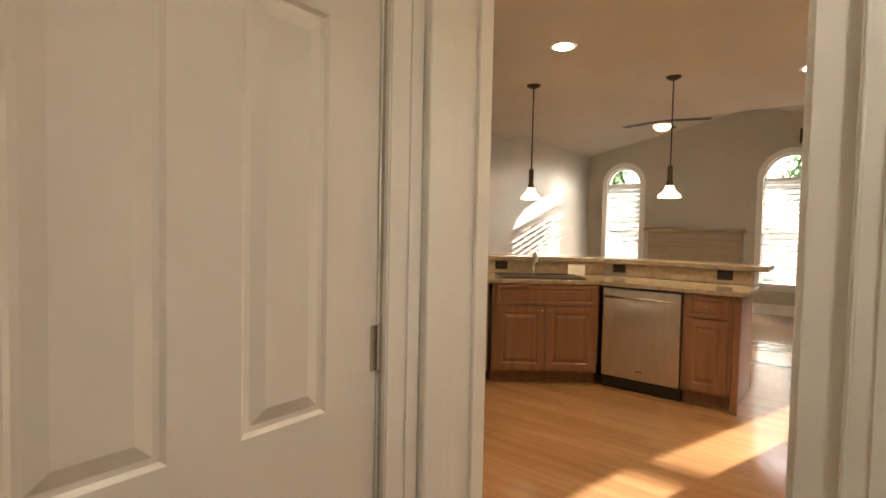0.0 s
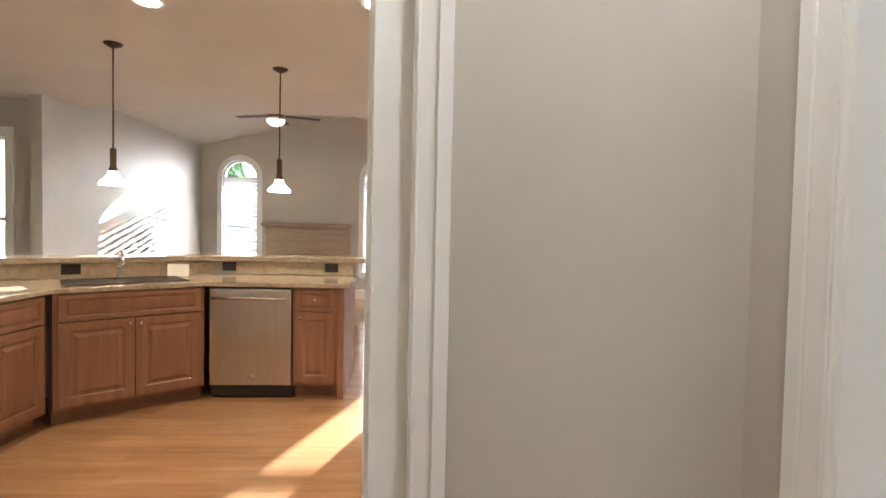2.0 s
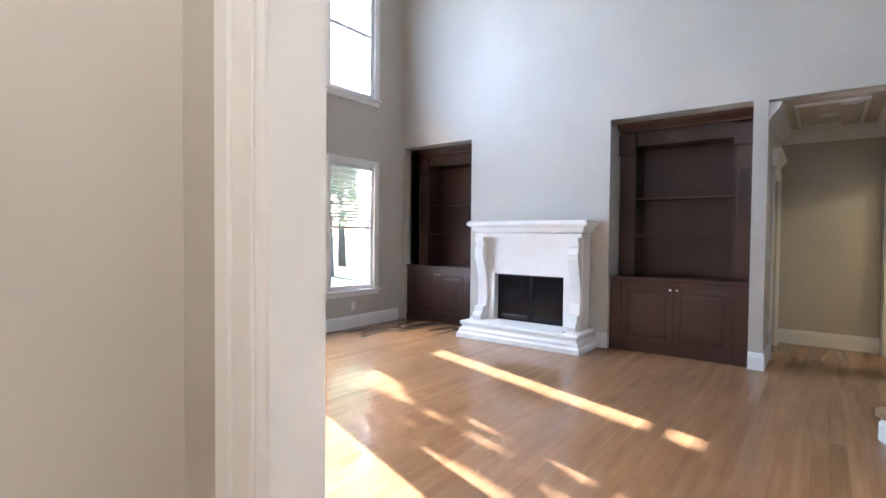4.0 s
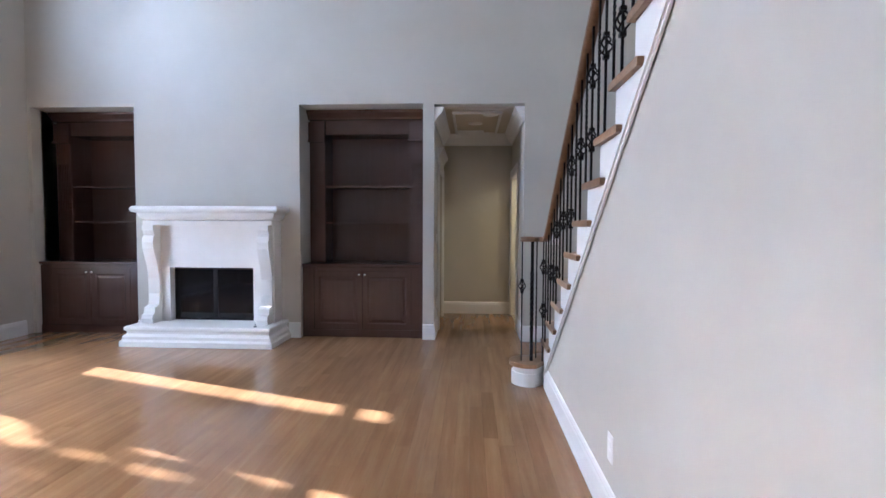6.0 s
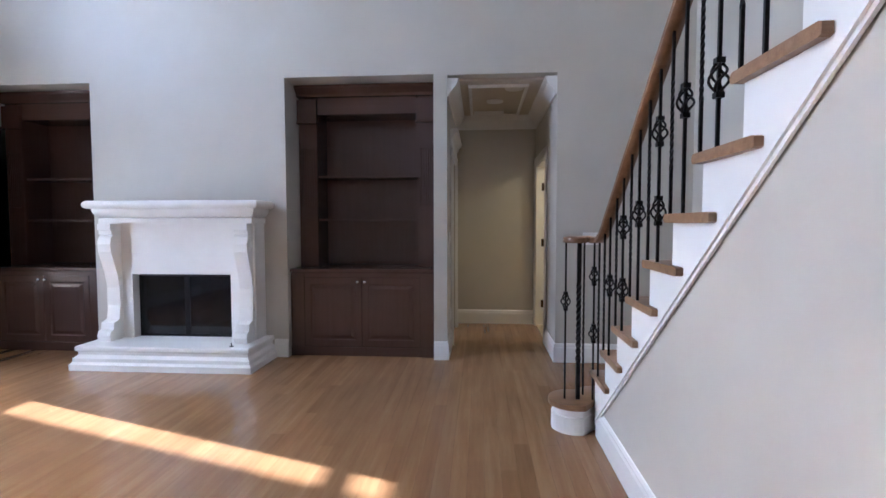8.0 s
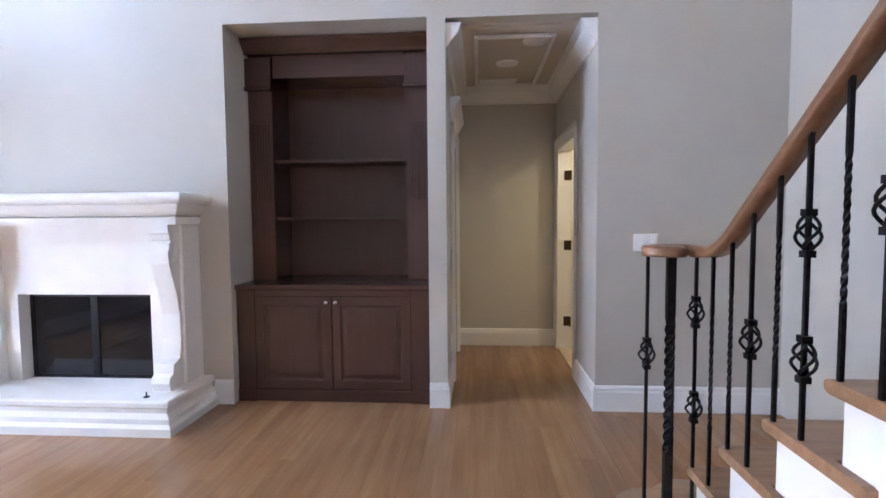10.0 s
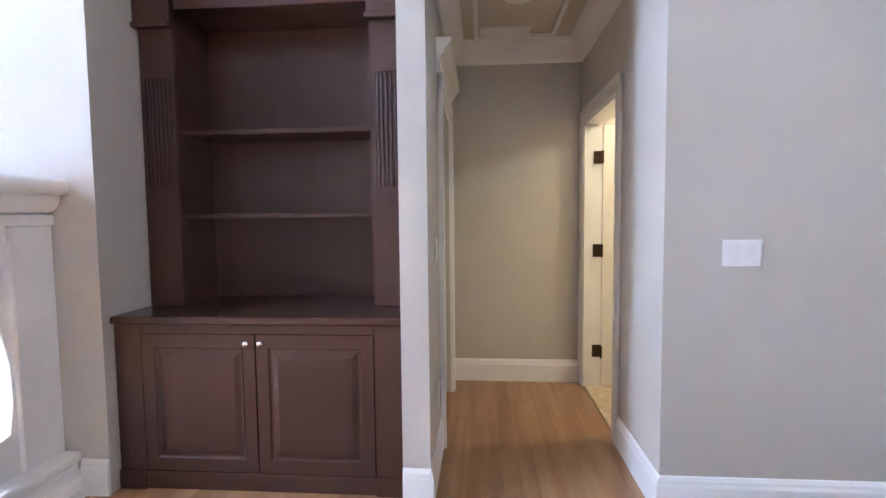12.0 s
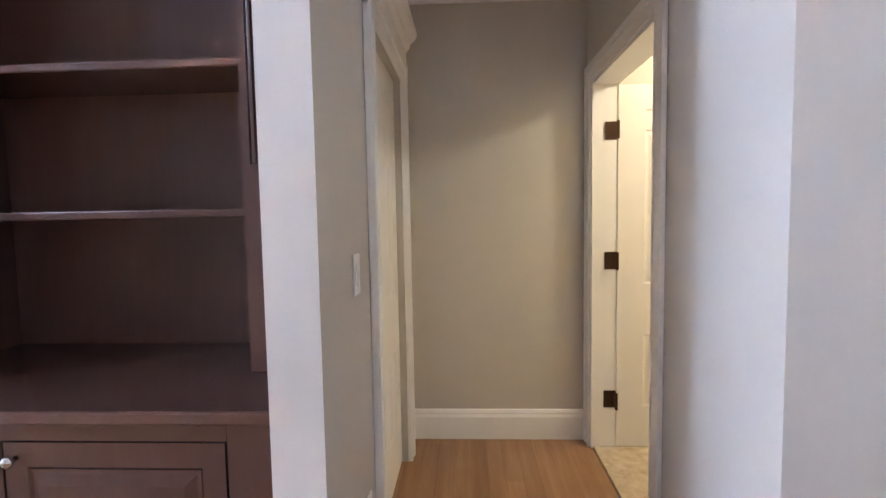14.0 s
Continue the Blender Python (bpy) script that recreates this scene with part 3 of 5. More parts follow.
# ---------------------------------------------------------------- bookcases
def bookcase(y0, y1, label):
    top = thing("bookcase", (FX, (y0 + y1) / 2, 0), label, "bookcase", "built-in bookcases")
    shift = Matrix.Translation((-FX, -(y0 + y1) / 2, 0))

    def p(name, bm, material, parent=None, text="", smooth=False):
        bmesh.ops.transform(bm, matrix=shift, verts=bm.verts)
        return part(name, bm, material, parent or top, text, smooth)
    back = FX + 0.668
    # lower cabinet, standing proud of the wall
    cx = FX + 0.062
    base = p("base_cabinet", boxes((cx + 0.025, back, y0 + 0.004, y1 - 0.004, 0.0, 0.78)), ESPRESSO)
    p("plinth", boxes((cx, cx + 0.024, y0 + 0.004, y1 - 0.004, 0.0, 0.085), bevel=0.004), ESPRESSO_H)
    for a, b in ((y0 + 0.004, y0 + 0.13), (y1 - 0.13, y1 - 0.004)):
        p("stile", boxes((cx + 0.002, cx + 0.0245, a, b, 0.087, 0.776)), ESPRESSO)
        p("stile_foot", boxes((cx - 0.012, cx - 0.001, a, b, 0.0, 0.09), bevel=0.003), ESPRESSO)
    p("top_rail", boxes((cx + 0.004, cx + 0.0245, y0 + 0.132, y1 - 0.132, 0.735, 0.776)), ESPRESSO_H)
    mid = (y0 + y1) / 2
    for a, b, s in ((y0 + 0.135, mid - 0.003, 1), (mid + 0.003, y1 - 0.135, -1)):
        d = p("door", panelled("x", cx, -1, a, b, 0.09, 0.732, 0.022, [(a + 0.055, b - 0.055, 0.15, 0.672)], 0.045), ESPRESSO)
        ky = b - 0.03 if s == 1 else a + 0.03
        kb = lathe([(0.006, 0), (0.006, 0.012), (0.013, 0.018), (0.015, 0.026), (0.011, 0.032), (0.003, 0.034)], 14)
        bmesh.ops.transform(kb, matrix=Matrix.Translation((cx, ky, 0.695)) @ Matrix.Rotation(radians(-90), 4, "Y"), verts=kb.verts)
        p("knob", kb, CHROME, d, "satin nickel knob", True)
    p("countertop", boxes((cx - 0.022, back, y0 + 0.002, y1 - 0.002, 0.782, 0.815), bevel=0.006), ESPRESSO_H)
    # upper case, set back
    ux = FX + 0.325
    p("back_panel", boxes((back - 0.02, back, y0 + 0.185, y1 - 0.185, 0.816, 2.30)), ESPRESSO)
    for a, b in ((y0 + 0.006, y0 + 0.185), (y1 - 0.185, y1 - 0.006)):
        bm = boxes((ux + 0.012, back, a, b, 0.816, 2.44))
        pil = p("pilaster", bm, ESPRESSO)
        n = 6
        w = (b - a - 0.05) / n
        bm = boxes((ux, ux + 0.012, a + 0.002, a + 0.025, 0.817, 2.2), (ux, ux + 0.012, b - 0.025, b - 0.002, 0.817, 2.2), (ux, ux + 0.012, a + 0.025, b - 0.025, 0.817, 1.40), (ux, ux + 0.012, a + 0.025, b - 0.025, 1.95, 2.2))
        for i in range(n):
            p("flute", boxes((ux, ux + 0.0118, a + 0.026 + w * i + 0.004, a + 0.024 + w * (i + 1) - 0.004, 1.402, 1.948), bevel=0.003), ESPRESSO, pil)
        p("pilaster_face", bm, ESPRESSO, pil)
        p("pilaster_block", boxes((ux - 0.03, ux + 0.0118, a - 0.004, b + 0.008, 2.20, 2.42), bevel=0.005), ESPRESSO, pil)
        p("pilaster_collar", boxes((ux - 0.045, ux + 0.0118, a - 0.005, b + 0.016, 2.19, 2.215), bevel=0.005), ESPRESSO, pil)
    p("frieze", boxes((ux + 0.001, back, y0 + 0.195, y1 - 0.195, 2.28, 2.44)), ESPRESSO_H)
    crown = [(0, 0), (-0.012, 0.0), (-0.02, 0.02), (-0.05, 0.05), (-0.07, 0.07), (-0.08, 0.095), (0, 0.095)]
    p("cornice", extrude([(ux - 0.032 + u, 2.44 + v) for u, v in crown][::-1] , "y", y0 + 0.004, y1 - 0.004), ESPRESSO_H)
    p("cornice_back", boxes((ux - 0.03, back, y0 + 0.004, y1 - 0.004, 2.441, 2.53)), ESPRESSO_H)
    for z in (1.280, 1.70):
        p("shelf", boxes((ux + 0.03, back - 0.021, y0 + 0.186, y1 - 0.186, z - 0.024, z), bevel=0.004), ESPRESSO_H)
    return top


bookcase(2.03, 3.38, "empty espresso wood built-in bookcase with two doors beside the hall")
bookcase(5.24, 6.44, "empty espresso wood built-in bookcase with two doors near the windows")


# ---------------------------------------------------------------- stairs
stairs = thing("staircase", (5.4, STAIR_Y, 0), "open staircase with oak treads, white risers and stringer", "staircase")


def spart(name, bm, material, parent=None, label="", smooth=False, owner=None):
    bmesh.ops.transform(bm, matrix=Matrix.Translation((-5.4, -STAIR_Y, 0)), verts=bm.verts)
    return part(name, bm, material, parent or owner or stairs, label, smooth)


# grey wall under the stringer
slope = RISE / RUN
line = lambda x: 0.12 + (5.43 - x) * 0.785              # underside of the white stringer
structure("wall_stair", extrude([(1.832, 0), (5.50, 0), (5.50, line(5.50)), (1.832, line(1.832))], "y", STAIR_Y - 0.1, STAIR_Y), WALL, "greige painted wall under the staircase")
for n in range(1, N_STEPS + 1):
    bm = bmesh.new()
    xa, xb = NOSE1 - RUN * (n - 1) - 0.03, NOSE1 - RUN * n - 0.03
    if xb < 1.84:
        break
    if n == 1:
        xa = 5.50
    v = [bm.verts.new((x, yy, z)) for yy in (STAIR_Y - 0.1, STAIR_Y + 0.004) for x, z in ((xa, max(line(xa), 0.0)), (xa, RISE * n - 0.033), (xb, RISE * n - 0.033), (xb, line(xb)))]
    for f in ((0, 1, 2, 3), (7, 6, 5, 4), (0, 4, 5, 1), (1, 5, 6, 2), (2, 6, 7, 3), (3, 7, 4, 0)):
        bm.faces.new([v[q] for q in f])
    bmesh.ops.recalc_face_normals(bm, faces=bm.faces)
    spart("stringer_piece", bm, WHITE)
for lo, hi, deep in ((-0.028, 0.030, 0.014), (-0.012, 0.012, 0.022), (0.030, 0.040, 0.009)):
    spart("stringer_moulding", extrude([(5.47, line(5.47) + lo), (5.47, line(5.47) + hi), (1.84, line(1.84) + hi), (1.84, line(1.84) + lo)], "y", STAIR_Y + 0.0045, STAIR_Y + deep), WHITE)
for n in range(2, N_STEPS):
    x = NOSE1 - RUN * (n - 1)
    if x - RUN < 1.9:
        break
    r = 0.016
    prof = [(x - RUN - 0.01, RISE * n - 0.032), (x - 0.016, RISE * n - 0.032)] + [(x - 0.016 + r * math.cos(radians(a)), RISE * n - 0.016 + r * math.sin(radians(a))) for a in (-60, -30, 0, 30, 60)] + [(x - 0.016, RISE * n), (x - RUN - 0.01, RISE * n)]
    tread = extrude(prof, "y", -0.2, STAIR_Y + 0.0045)
    ret = extrude([(x - 0.355, RISE * n - 0.028), (x - 0.345, RISE * n - 0.032)] + prof[1:-1] + [(x - 0.345, RISE * n), (x - 0.355, RISE * n - 0.004)], "y", STAIR_Y + 0.0046, STAIR_Y + 0.028)
    joined = bpy.data.meshes.new("return")
    ret.to_mesh(joined)
    ret.free()
    tread.from_mesh(joined)
    spart("tread", tread, TREADWOOD)
    spart("riser", boxes((x - 0.05, x - 0.03, -0.2, STAIR_Y - 0.1, RISE * (n - 1), RISE * n - 0.033)), WHITE)
# curved first step with a scrolled end
VC = (5.563, 1.03)
BULL = (5.585, 1.05)


def bull(r, grow):
    pts = [(BULL[0] + r * math.cos(radians(a)), BULL[1] + r * math.sin(radians(a))) for a in range(-10, 211, 13)]
    return [(NOSE1 - 0.02 + grow, -0.2), (NOSE1 - 0.02 + grow, STAIR_Y)] + pts + [(NOSE1 - RUN - 0.02, STAIR_Y), (NOSE1 - RUN - 0.02, -0.2)]


spart("first_riser", extrude(bull(0.12, 0.0), "z", 0.0, RISE - 0.032), WHITE)
spart("first_tread", extrude(bull(0.15, 0.03), "z", RISE - 0.032, RISE), TREADWOOD)
spart("first_skirt", extrude(bull(0.132, 0.012), "z", 0.0, 0.10), WHITE)

# handrail with a level volute
RY = STAIR_Y + 0.015
railing = thing("stair_railing", (5.4, STAIR_Y, 0.0), "black iron balusters under a brown oak handrail with a scrolled end", "railing")
HAND = [(-0.030, -0.026), (0.030, -0.026), (0.032, -0.010), (0.026, 0.002), (0.032, 0.014), (0.024, 0.028), (0.0, 0.034), (-0.024, 0.028), (-0.032, 0.014), (-0.026, 0.002), (-0.032, -0.010)]
LEVEL = 1.135
path = [(VC[0] + 0.05 * math.cos(radians(a)) * (1.0 + s), VC[1] + 0.0 + 0.05 * math.sin(radians(a)) * (1.0 + s), LEVEL) for a, s in [(200 - 20 * i, 0.065 * i) for i in range(0, 15)]]
path += [(5.50, RY + 0.014, LEVEL), (5.48, RY, LEVEL)] + [(5.48 - 0.045 * i, RY, LEVEL + 0.0042 * i * i) for i in range(1, 5)]
xs = path[-1][0]
zs = path[-1][2]
path += [(xs - d, RY, zs + d * slope) for d in (0.05, 0.3, 1.0, 2.0, 3.2)]
bm = bmesh.new()
sweep(bm, path, [(u * 0.88, v * 0.64) for u, v in HAND])
spart("handrail", bm, RAILWOOD, owner=railing, smooth=True)
spart("volute_cap", lathe([(0.046, LEVEL - 0.0165), (0.052, LEVEL - 0.006), (0.047, LEVEL + 0.002), (0.052, LEVEL + 0.010), (0.040, LEVEL + 0.019), (0.0, LEVEL + 0.022)], 24, (VC[0] + 0.0, VC[1], 0)), RAILWOOD, owner=railing, smooth=True)


def baluster(length, kind, r=0.0054):
    """A square iron bar with a twist, one basket or two."""
    bm = bmesh.new()
    cuts = 46
    rings = []
    for i in range(cuts + 1):
        z = length * i / cuts
        t = i / cuts
        twist = 0.0
        if kind == "twist":
            twist = min(max((t - 0.25) / 0.5, 0), 1) * math.pi * 6
        a0 = math.pi / 4 + twist
        rings.append([bm.verts.new((r * 1.3 * math.cos(a0 + math.pi / 2 * q), r * 1.3 * math.sin(a0 + math.pi / 2 * q), z)) for q in range(4)])
    for a, b in zip(rings, rings[1:]):
        for q in range(4):
            bm.faces.new((a[q], a[(q + 1) % 4], b[(q + 1) % 4], b[q]))
    bm.faces.new(rings[0][::-1])
    bm.faces.new(rings[-1])
    spots = {"basket": [0.51], "double": [0.27, 0.68], "twist": [], "volute": [0.427, 0.79], "low": [0.63]}[kind]
    found = []
    for s in spots:
        baskets = bmesh.new()
        found.append(baskets)
        c = length * s
        for q in range(4):
            pts = []
            for i in range(11):
                t = i / 10
                a = math.pi / 2 * q + t * math.pi
                rr = 0.006 + 0.021 * math.sin(math.pi * t)
                pts.append((rr * math.cos(a), rr * math.sin(a), c - 0.043 + 0.086 * t))
            sweep(baskets, pts, ring(0.0042, 6), (0.3, 0.2, 0.9))
        for dz in (-0.048, 0.048):
            box(baskets, -0.012, 0.012, -0.012, 0.012, c + dz - 0.008, c + dz + 0.008)
    return bm, found


def put_baluster(x, y, z0, z1, kind, r=0.0054):
    bm, bk = baluster(z1 - z0, kind, r)
    m = Matrix.Translation((x, y, z0))
    bmesh.ops.transform(bm, matrix=m, verts=bm.verts)
    ob = spart("baluster", bm, IRON, owner=railing)
    for b in bk:
        bmesh.ops.transform(b, matrix=m, verts=b.verts)
        spart("basket", b, IRON, ob, "twisted iron basket")
    return ob


kinds = ["twist", "basket", "twist", "double"]
rail_at = lambda x: LEVEL if x > 5.48 else (LEVEL + 0.0042 * ((5.48 - x) / 0.045) ** 2 if x > xs else zs + (xs - x) * slope)
i = 0
for n in range(2, N_STEPS - 1):
    for j in range(2):
        x = NOSE1 - RUN * (n - 1) - 0.03 - 0.11 * j
        if x < 1.95 or (n, j) == (2, 0):
            continue
        put_baluster(x, RY, RISE * n, rail_at(x) - 0.0165, "twist" if i == 0 else kinds[(i - 1) % 4])
        i += 1
for px, py, kind in ((5.560, 1.108, "low"), (5.640, 0.985, "twist"), (5.552, RY, "volute")):
    put_baluster(px, py, RISE, LEVEL - 0.0165, kind)
nb, bk = baluster(LEVEL - 0.0165 - RISE, "twist", 0.0125)
bmesh.ops.transform(nb, matrix=Matrix.Translation((VC[0], VC[1], RISE)), verts=nb.verts)
spart("newel_post", nb, IRON, owner=railing, label="thick twisted iron newel post")


# ---------------------------------------------------------------- door frames and doors
def casing(name, axis, face, out, u0, u1, top, width=0.062, thick=0.018, legs=(True, True), label="white painted door casing", z0=0.0):
    """A moulded casing round an opening u0..u1 on a wall face."""
    rows = []

    def add(a, b, c, d, t0, t1):
        p, q = face + out * t0, face + out * t1
        rows.append((p, q, a, b, c, d) if axis == "x" else (a, b, p, q, c, d))
    for i, (inner, sgn) in enumerate(((u0, -1), (u1, 1))):
        if legs[i]:
            add(inner, inner + sgn * width, z0, top + width, 0.002, thick * 0.7)
            add(inner + sgn * width * 0.62, inner + sgn * width, z0, top + width, thick * 0.7, thick)
            add(inner + sgn * 0.004, inner + sgn * width * 0.16, z0, top + 0.01, thick * 0.7, thick * 0.88)
    add(u0 - width if legs[0] else u0, u1 + width if legs[1] else u1, top + 0.0005, top + width - 0.0005, 0.0025, thick * 0.72)
    add(u0 - width if legs[0] else u0, u1 + width if legs[1] else u1, top + width * 0.62, top + width, thick * 0.72, thick + 0.001)
    return structure(name, boxes(*rows, bevel=0.0015), WHITE, label, "door casing")


def jamb(name, axis, a, b, u0, u1, top, t=0.02):
    rows = [(a, b, u0 - 0.001, u0 + t, 0, top), (a, b, u1 - t, u1 + 0.001, 0, top), (a, b, u0 + t, u1 - t, top - t, top + 0.001)]
    if axis == "y":
        rows = [(c, d, p, q, e, f) for p, q, c, d, e, f in rows]
    return structure(name, boxes(*rows, bevel=0.002), WHITE, "white painted door jamb", "door jamb")


def six_panel(axis, face, out, u0, u1, z0, z1, thick=0.035):
    w = u1 - u0
    m = (u0 + u1) / 2
    cols = [(u0 + 0.125, m - 0.06), (m + 0.06, u1 - 0.135)]
    rows = [(z0 + 0.22, z0 + 0.60), (z0 + 0.865, z0 + 1.645), (z0 + 1.73, z1 - 0.12)]
    return panelled(axis, face, out, u0, u1, z0, z1, thick, [(a, b, c, d) for a, b in cols for c, d in rows], 0.045)


# kitchen doorway, seen from the entry
structure("trim_kitchen_jamb", boxes((0.436, 0.443, A0 - 0.012, A1 + 0.012, 0, 2.045), (1.168, 1.237, A0 + 0.008, A1 + 0.012, 0, 2.045), (0.443, 1.168, A0 - 0.012, A1 + 0.012, 2.039, 2.051), bevel=0.002), WHITE, "white painted jamb of the kitchen doorway", "door jamb")
structure("trim_kitchen_stop", boxes((0.4435, 0.455, A0 + 0.045, A0 + 0.078, 0, 2.038), (1.156, 1.1675, A0 + 0.05, A0 + 0.083, 0, 2.038), bevel=0.002), WHITE, "white painted door stop", "door stop")
casing("trim_kitchen_casing", "y", A0, -1, 0.443, 1.230, 2.05, legs=(False, True), width=0.06)
casing("trim_kitchen_casing_far", "y", A1, 1, 0.437, 1.236, 2.05)
# living room opening
structure("trim_living_jamb", boxes((1.768, 1.836, 1.903, 1.9245, 0, 2.11)), WHITE, "white painted jamb of the wide opening", "door jamb")
casing("trim_living_casing", "x", 1.772, -1, 0.9, 1.910, 2.11, width=0.07, legs=(False, True))
casing("trim_living_casing_far", "x", 1.832, 1, 0.9, 1.915, 2.11, width=0.07, legs=(False, True))
# closed closet door in the entry
closet = thing("door_1", (0.42, 1.415, 0), "closed white six-panel door with steel hinges", "door")
closet["kind"] = "structure"


def moved(bm, at):
    bmesh.ops.transform(bm, matrix=Matrix.Translation([-c for c in at]), verts=bm.verts)
    return bm


part("door_leaf", moved(six_panel("x", 0.428, 1, 1.043, 1.790, 0.012, 2.04), (0.42, 1.415, 0)), DOORWHITE, closet)
for z in (0.26, 0.985, 1.80):
    bm = lathe([(0.0055, -0.052), (0.0065, -0.050), (0.0065, 0.050), (0.0055, 0.052)], 12, (0.436, 1.794, z))
    box(bm, 0.4285, 0.4305, 1.773, 1.791, z - 0.050, z + 0.050)
    part("hinge", moved(bm, (0.42, 1.415, 0)), CHROME, closet, "steel butt hinge")
structure("trim_closet_jamb", boxes((0.33, 0.428, 1.794, 1.801, 0, 2.05), (0.33, 0.428, 1.034, 1.041, 0, 2.05), (0.33, 0.428, 1.041, 1.794, 2.043, 2.05)), WHITE, "white painted door jamb", "door jamb")
casing("trim_closet_casing", "x", 0.437, 1, 1.035, 1.798, 2.05, width=0.105)
structure("trim_corner", boxes((0.4375, 0.474, 1.908, 1.985, 0, 2.6), (0.4375, 0.462, 1.9855, 2.04, 0, 2.6), (0.4375, 0.452, 2.0405, A0 - 0.014, 0, 2.6), bevel=0.004), WHITE, "white painted corner board", "trim")

# hall doors
casing("trim_hall_casing_r", "y", HY0, 1, 7.70, 8.57, 1.91, width=0.085, thick=0.02)
jamb("trim_hall_jamb_r", "y", HY0 - 0.132, HY0 + 0.004, 7.70, 8.57, 1.91, 0.018)
bath = thing("door_2", (8.53, HY0 - 0.12, 0), "open white panelled door with dark hinges", "door")
bath["kind"] = "structure"
leaf = six_panel("x", 8.545, -1, 0.10, 0.825, 0.015, 1.885)
part("door_leaf", moved(leaf, (8.53, HY0 - 0.12, 0)), DOORWHITE, bath)
for z in (0.27, 1.0, 1.66):
    bm = boxes((8.508, 8.513, 0.828, 0.842, z - 0.045, z + 0.045))
    box(bm, 8.547, 8.5515, 0.828, 0.89, z - 0.045, z + 0.045)
    part("hinge", moved(bm, (8.53, HY0 - 0.12, 0)), BRONZE, bath, "dark bronze hinge")
casing("trim_hall_casing_l", "y", HY1, -1, 7.62, 8.40, 1.90, width=0.085, thick=0.030)
hd = thing("door_3", (8.1, HY1 + 0.03, 0), "closed white panelled door under a moulded header", "door")
hd["kind"] = "structure"
part("door_leaf", moved(six_panel("y", HY1 + 0.03, -1, 7.625, 8.395, 0.01, 1.895), (8.1, HY1 + 0.03, 0)), DOORWHITE, hd)
part("latch_plate", moved(boxes((7.64, 7.655, HY1 + 0.022, HY1 + 0.0295, 0.96, 1.02)), (8.1, HY1 + 0.03, 0)), BRONZE, hd, "dark latch plate")
hdr = [(0, 0), (-0.03, 0), (-0.03, 0.012), (-0.022, 0.02), (-0.022, 0.10), (-0.045, 0.125), (-0.045, 0.145), (-0.075, 0.175), (-0.085, 0.20), (-0.085, 0.215), (0, 0.215)]
structure("trim_header", extrude([(HY1 + u * 0.9, 1.987 + v * 0.82) for u, v in hdr], "x", 7.50, 8.53), WHITE, "white moulded header over the hall door", "door header")

# ---------------------------------------------------------------- wall plates
def plate(name, axis, face, out, u, z, w, h, label, category, toggles=0, sockets=False):
    at = (face, u, z) if axis == "x" else (u, face, z)
    t = thing(name, at, label, category)

    def r(u0, u1, z0, z1, d0, d1):
        return (out * d0, out * d1, u0, u1, z0, z1) if axis == "x" else (u0, u1, out * d0, out * d1, z0, z1)
    dark = "dark" in label
    part("cover", boxes(r(-w / 2, w / 2, -h / 2, h / 2, 0.0005, 0.006), bevel=0.002), BLACK if dark else PLATE, t)
    for i in range(toggles):
        c = (i - (toggles - 1) / 2) * 0.046
        part("rocker", boxes(r(c - 0.016, c + 0.016, -0.033, 0.033, 0.006, 0.010), bevel=0.0015), PLATE, t)
    if sockets:
        for c in (-0.02, 0.02):
            part("socket", boxes(r(-0.016, 0.016, c - 0.014, c + 0.014, 0.006, 0.0085), bevel=0.002), BLACK if dark else PLATE, t)
    return t


plate("light_switch", "x", FX, -1, 0.646, 1.097, 0.152, 0.107, "white three-gang rocker switch plate on the greige wall", "light switch", 3)
plate("light_switch", "y", HY1, -1, 7.34, 1.09, 0.07, 0.115, "white single rocker switch plate in the hall", "light switch", 1)
plate("wall_outlet", "y", HY1, -1, 7.42, 0.34, 0.07, 0.115, "white wall outlet low in the hall", "outlet", 0, True)
plate("wall_outlet", "y", STAIR_Y, 1, 3.70, 0.33, 0.07, 0.115, "white wall outlet under the staircase", "outlet", 0, True)
plate("wall_outlet", "y", WY, -1, 6.02, 0.29, 0.07, 0.115, "white wall outlet under the window", "outlet", 0, True)
vent = thing("floor_vent", (5.9, 6.28, 0), "brown metal floor register near the window", "floor vent")
part("frame", boxes((-0.15, 0.15, -0.05, -0.04, 0.0006, 0.006), (-0.15, 0.15, 0.04, 0.05, 0.0006, 0.006), (-0.15, -0.14, -0.04, 0.04, 0.0006, 0.006), (0.14, 0.15, -0.04, 0.04, 0.0006, 0.006)), BRASSVENT, vent)
for i in range(14):
    part("slat", boxes((-0.135 + 0.02 * i, -0.127 + 0.02 * i, -0.04, 0.04, 0.0006, 0.005)), BRASSVENT, vent)
smoke = thing("ceiling_light", (7.40, 1.295, HZ), "unlit white recessed ceiling light in the hall", "ceiling light", "hall ceiling lights")
part("trim_ring", lathe([(0.085, -0.012), (0.09, -0.006), (0.088, -0.0005), (0.05, -0.0005)], 28), WHITE, smoke, smooth=True)
part("lens", lathe([(0.052, -0.013), (0.06, -0.011), (0.05, -0.0006)], 24), PLATE, smoke)
copy_thing(smoke, Matrix.Translation((7.89, 1.466, HZ)))
grille = thing("return_vent", (8.42, 1.52, HZ), "white slatted air grille on the hall ceiling", "air vent")
part("frame", boxes((-0.07, 0.07, -0.17, -0.15, -0.012, -0.0006), (-0.07, 0.07, 0.15, 0.17, -0.012, -0.0006), (-0.07, -0.05, -0.15, 0.15, -0.012, -0.0006), (0.05, 0.07, -0.15, 0.15, -0.012, -0.0006)), WHITE, grille)
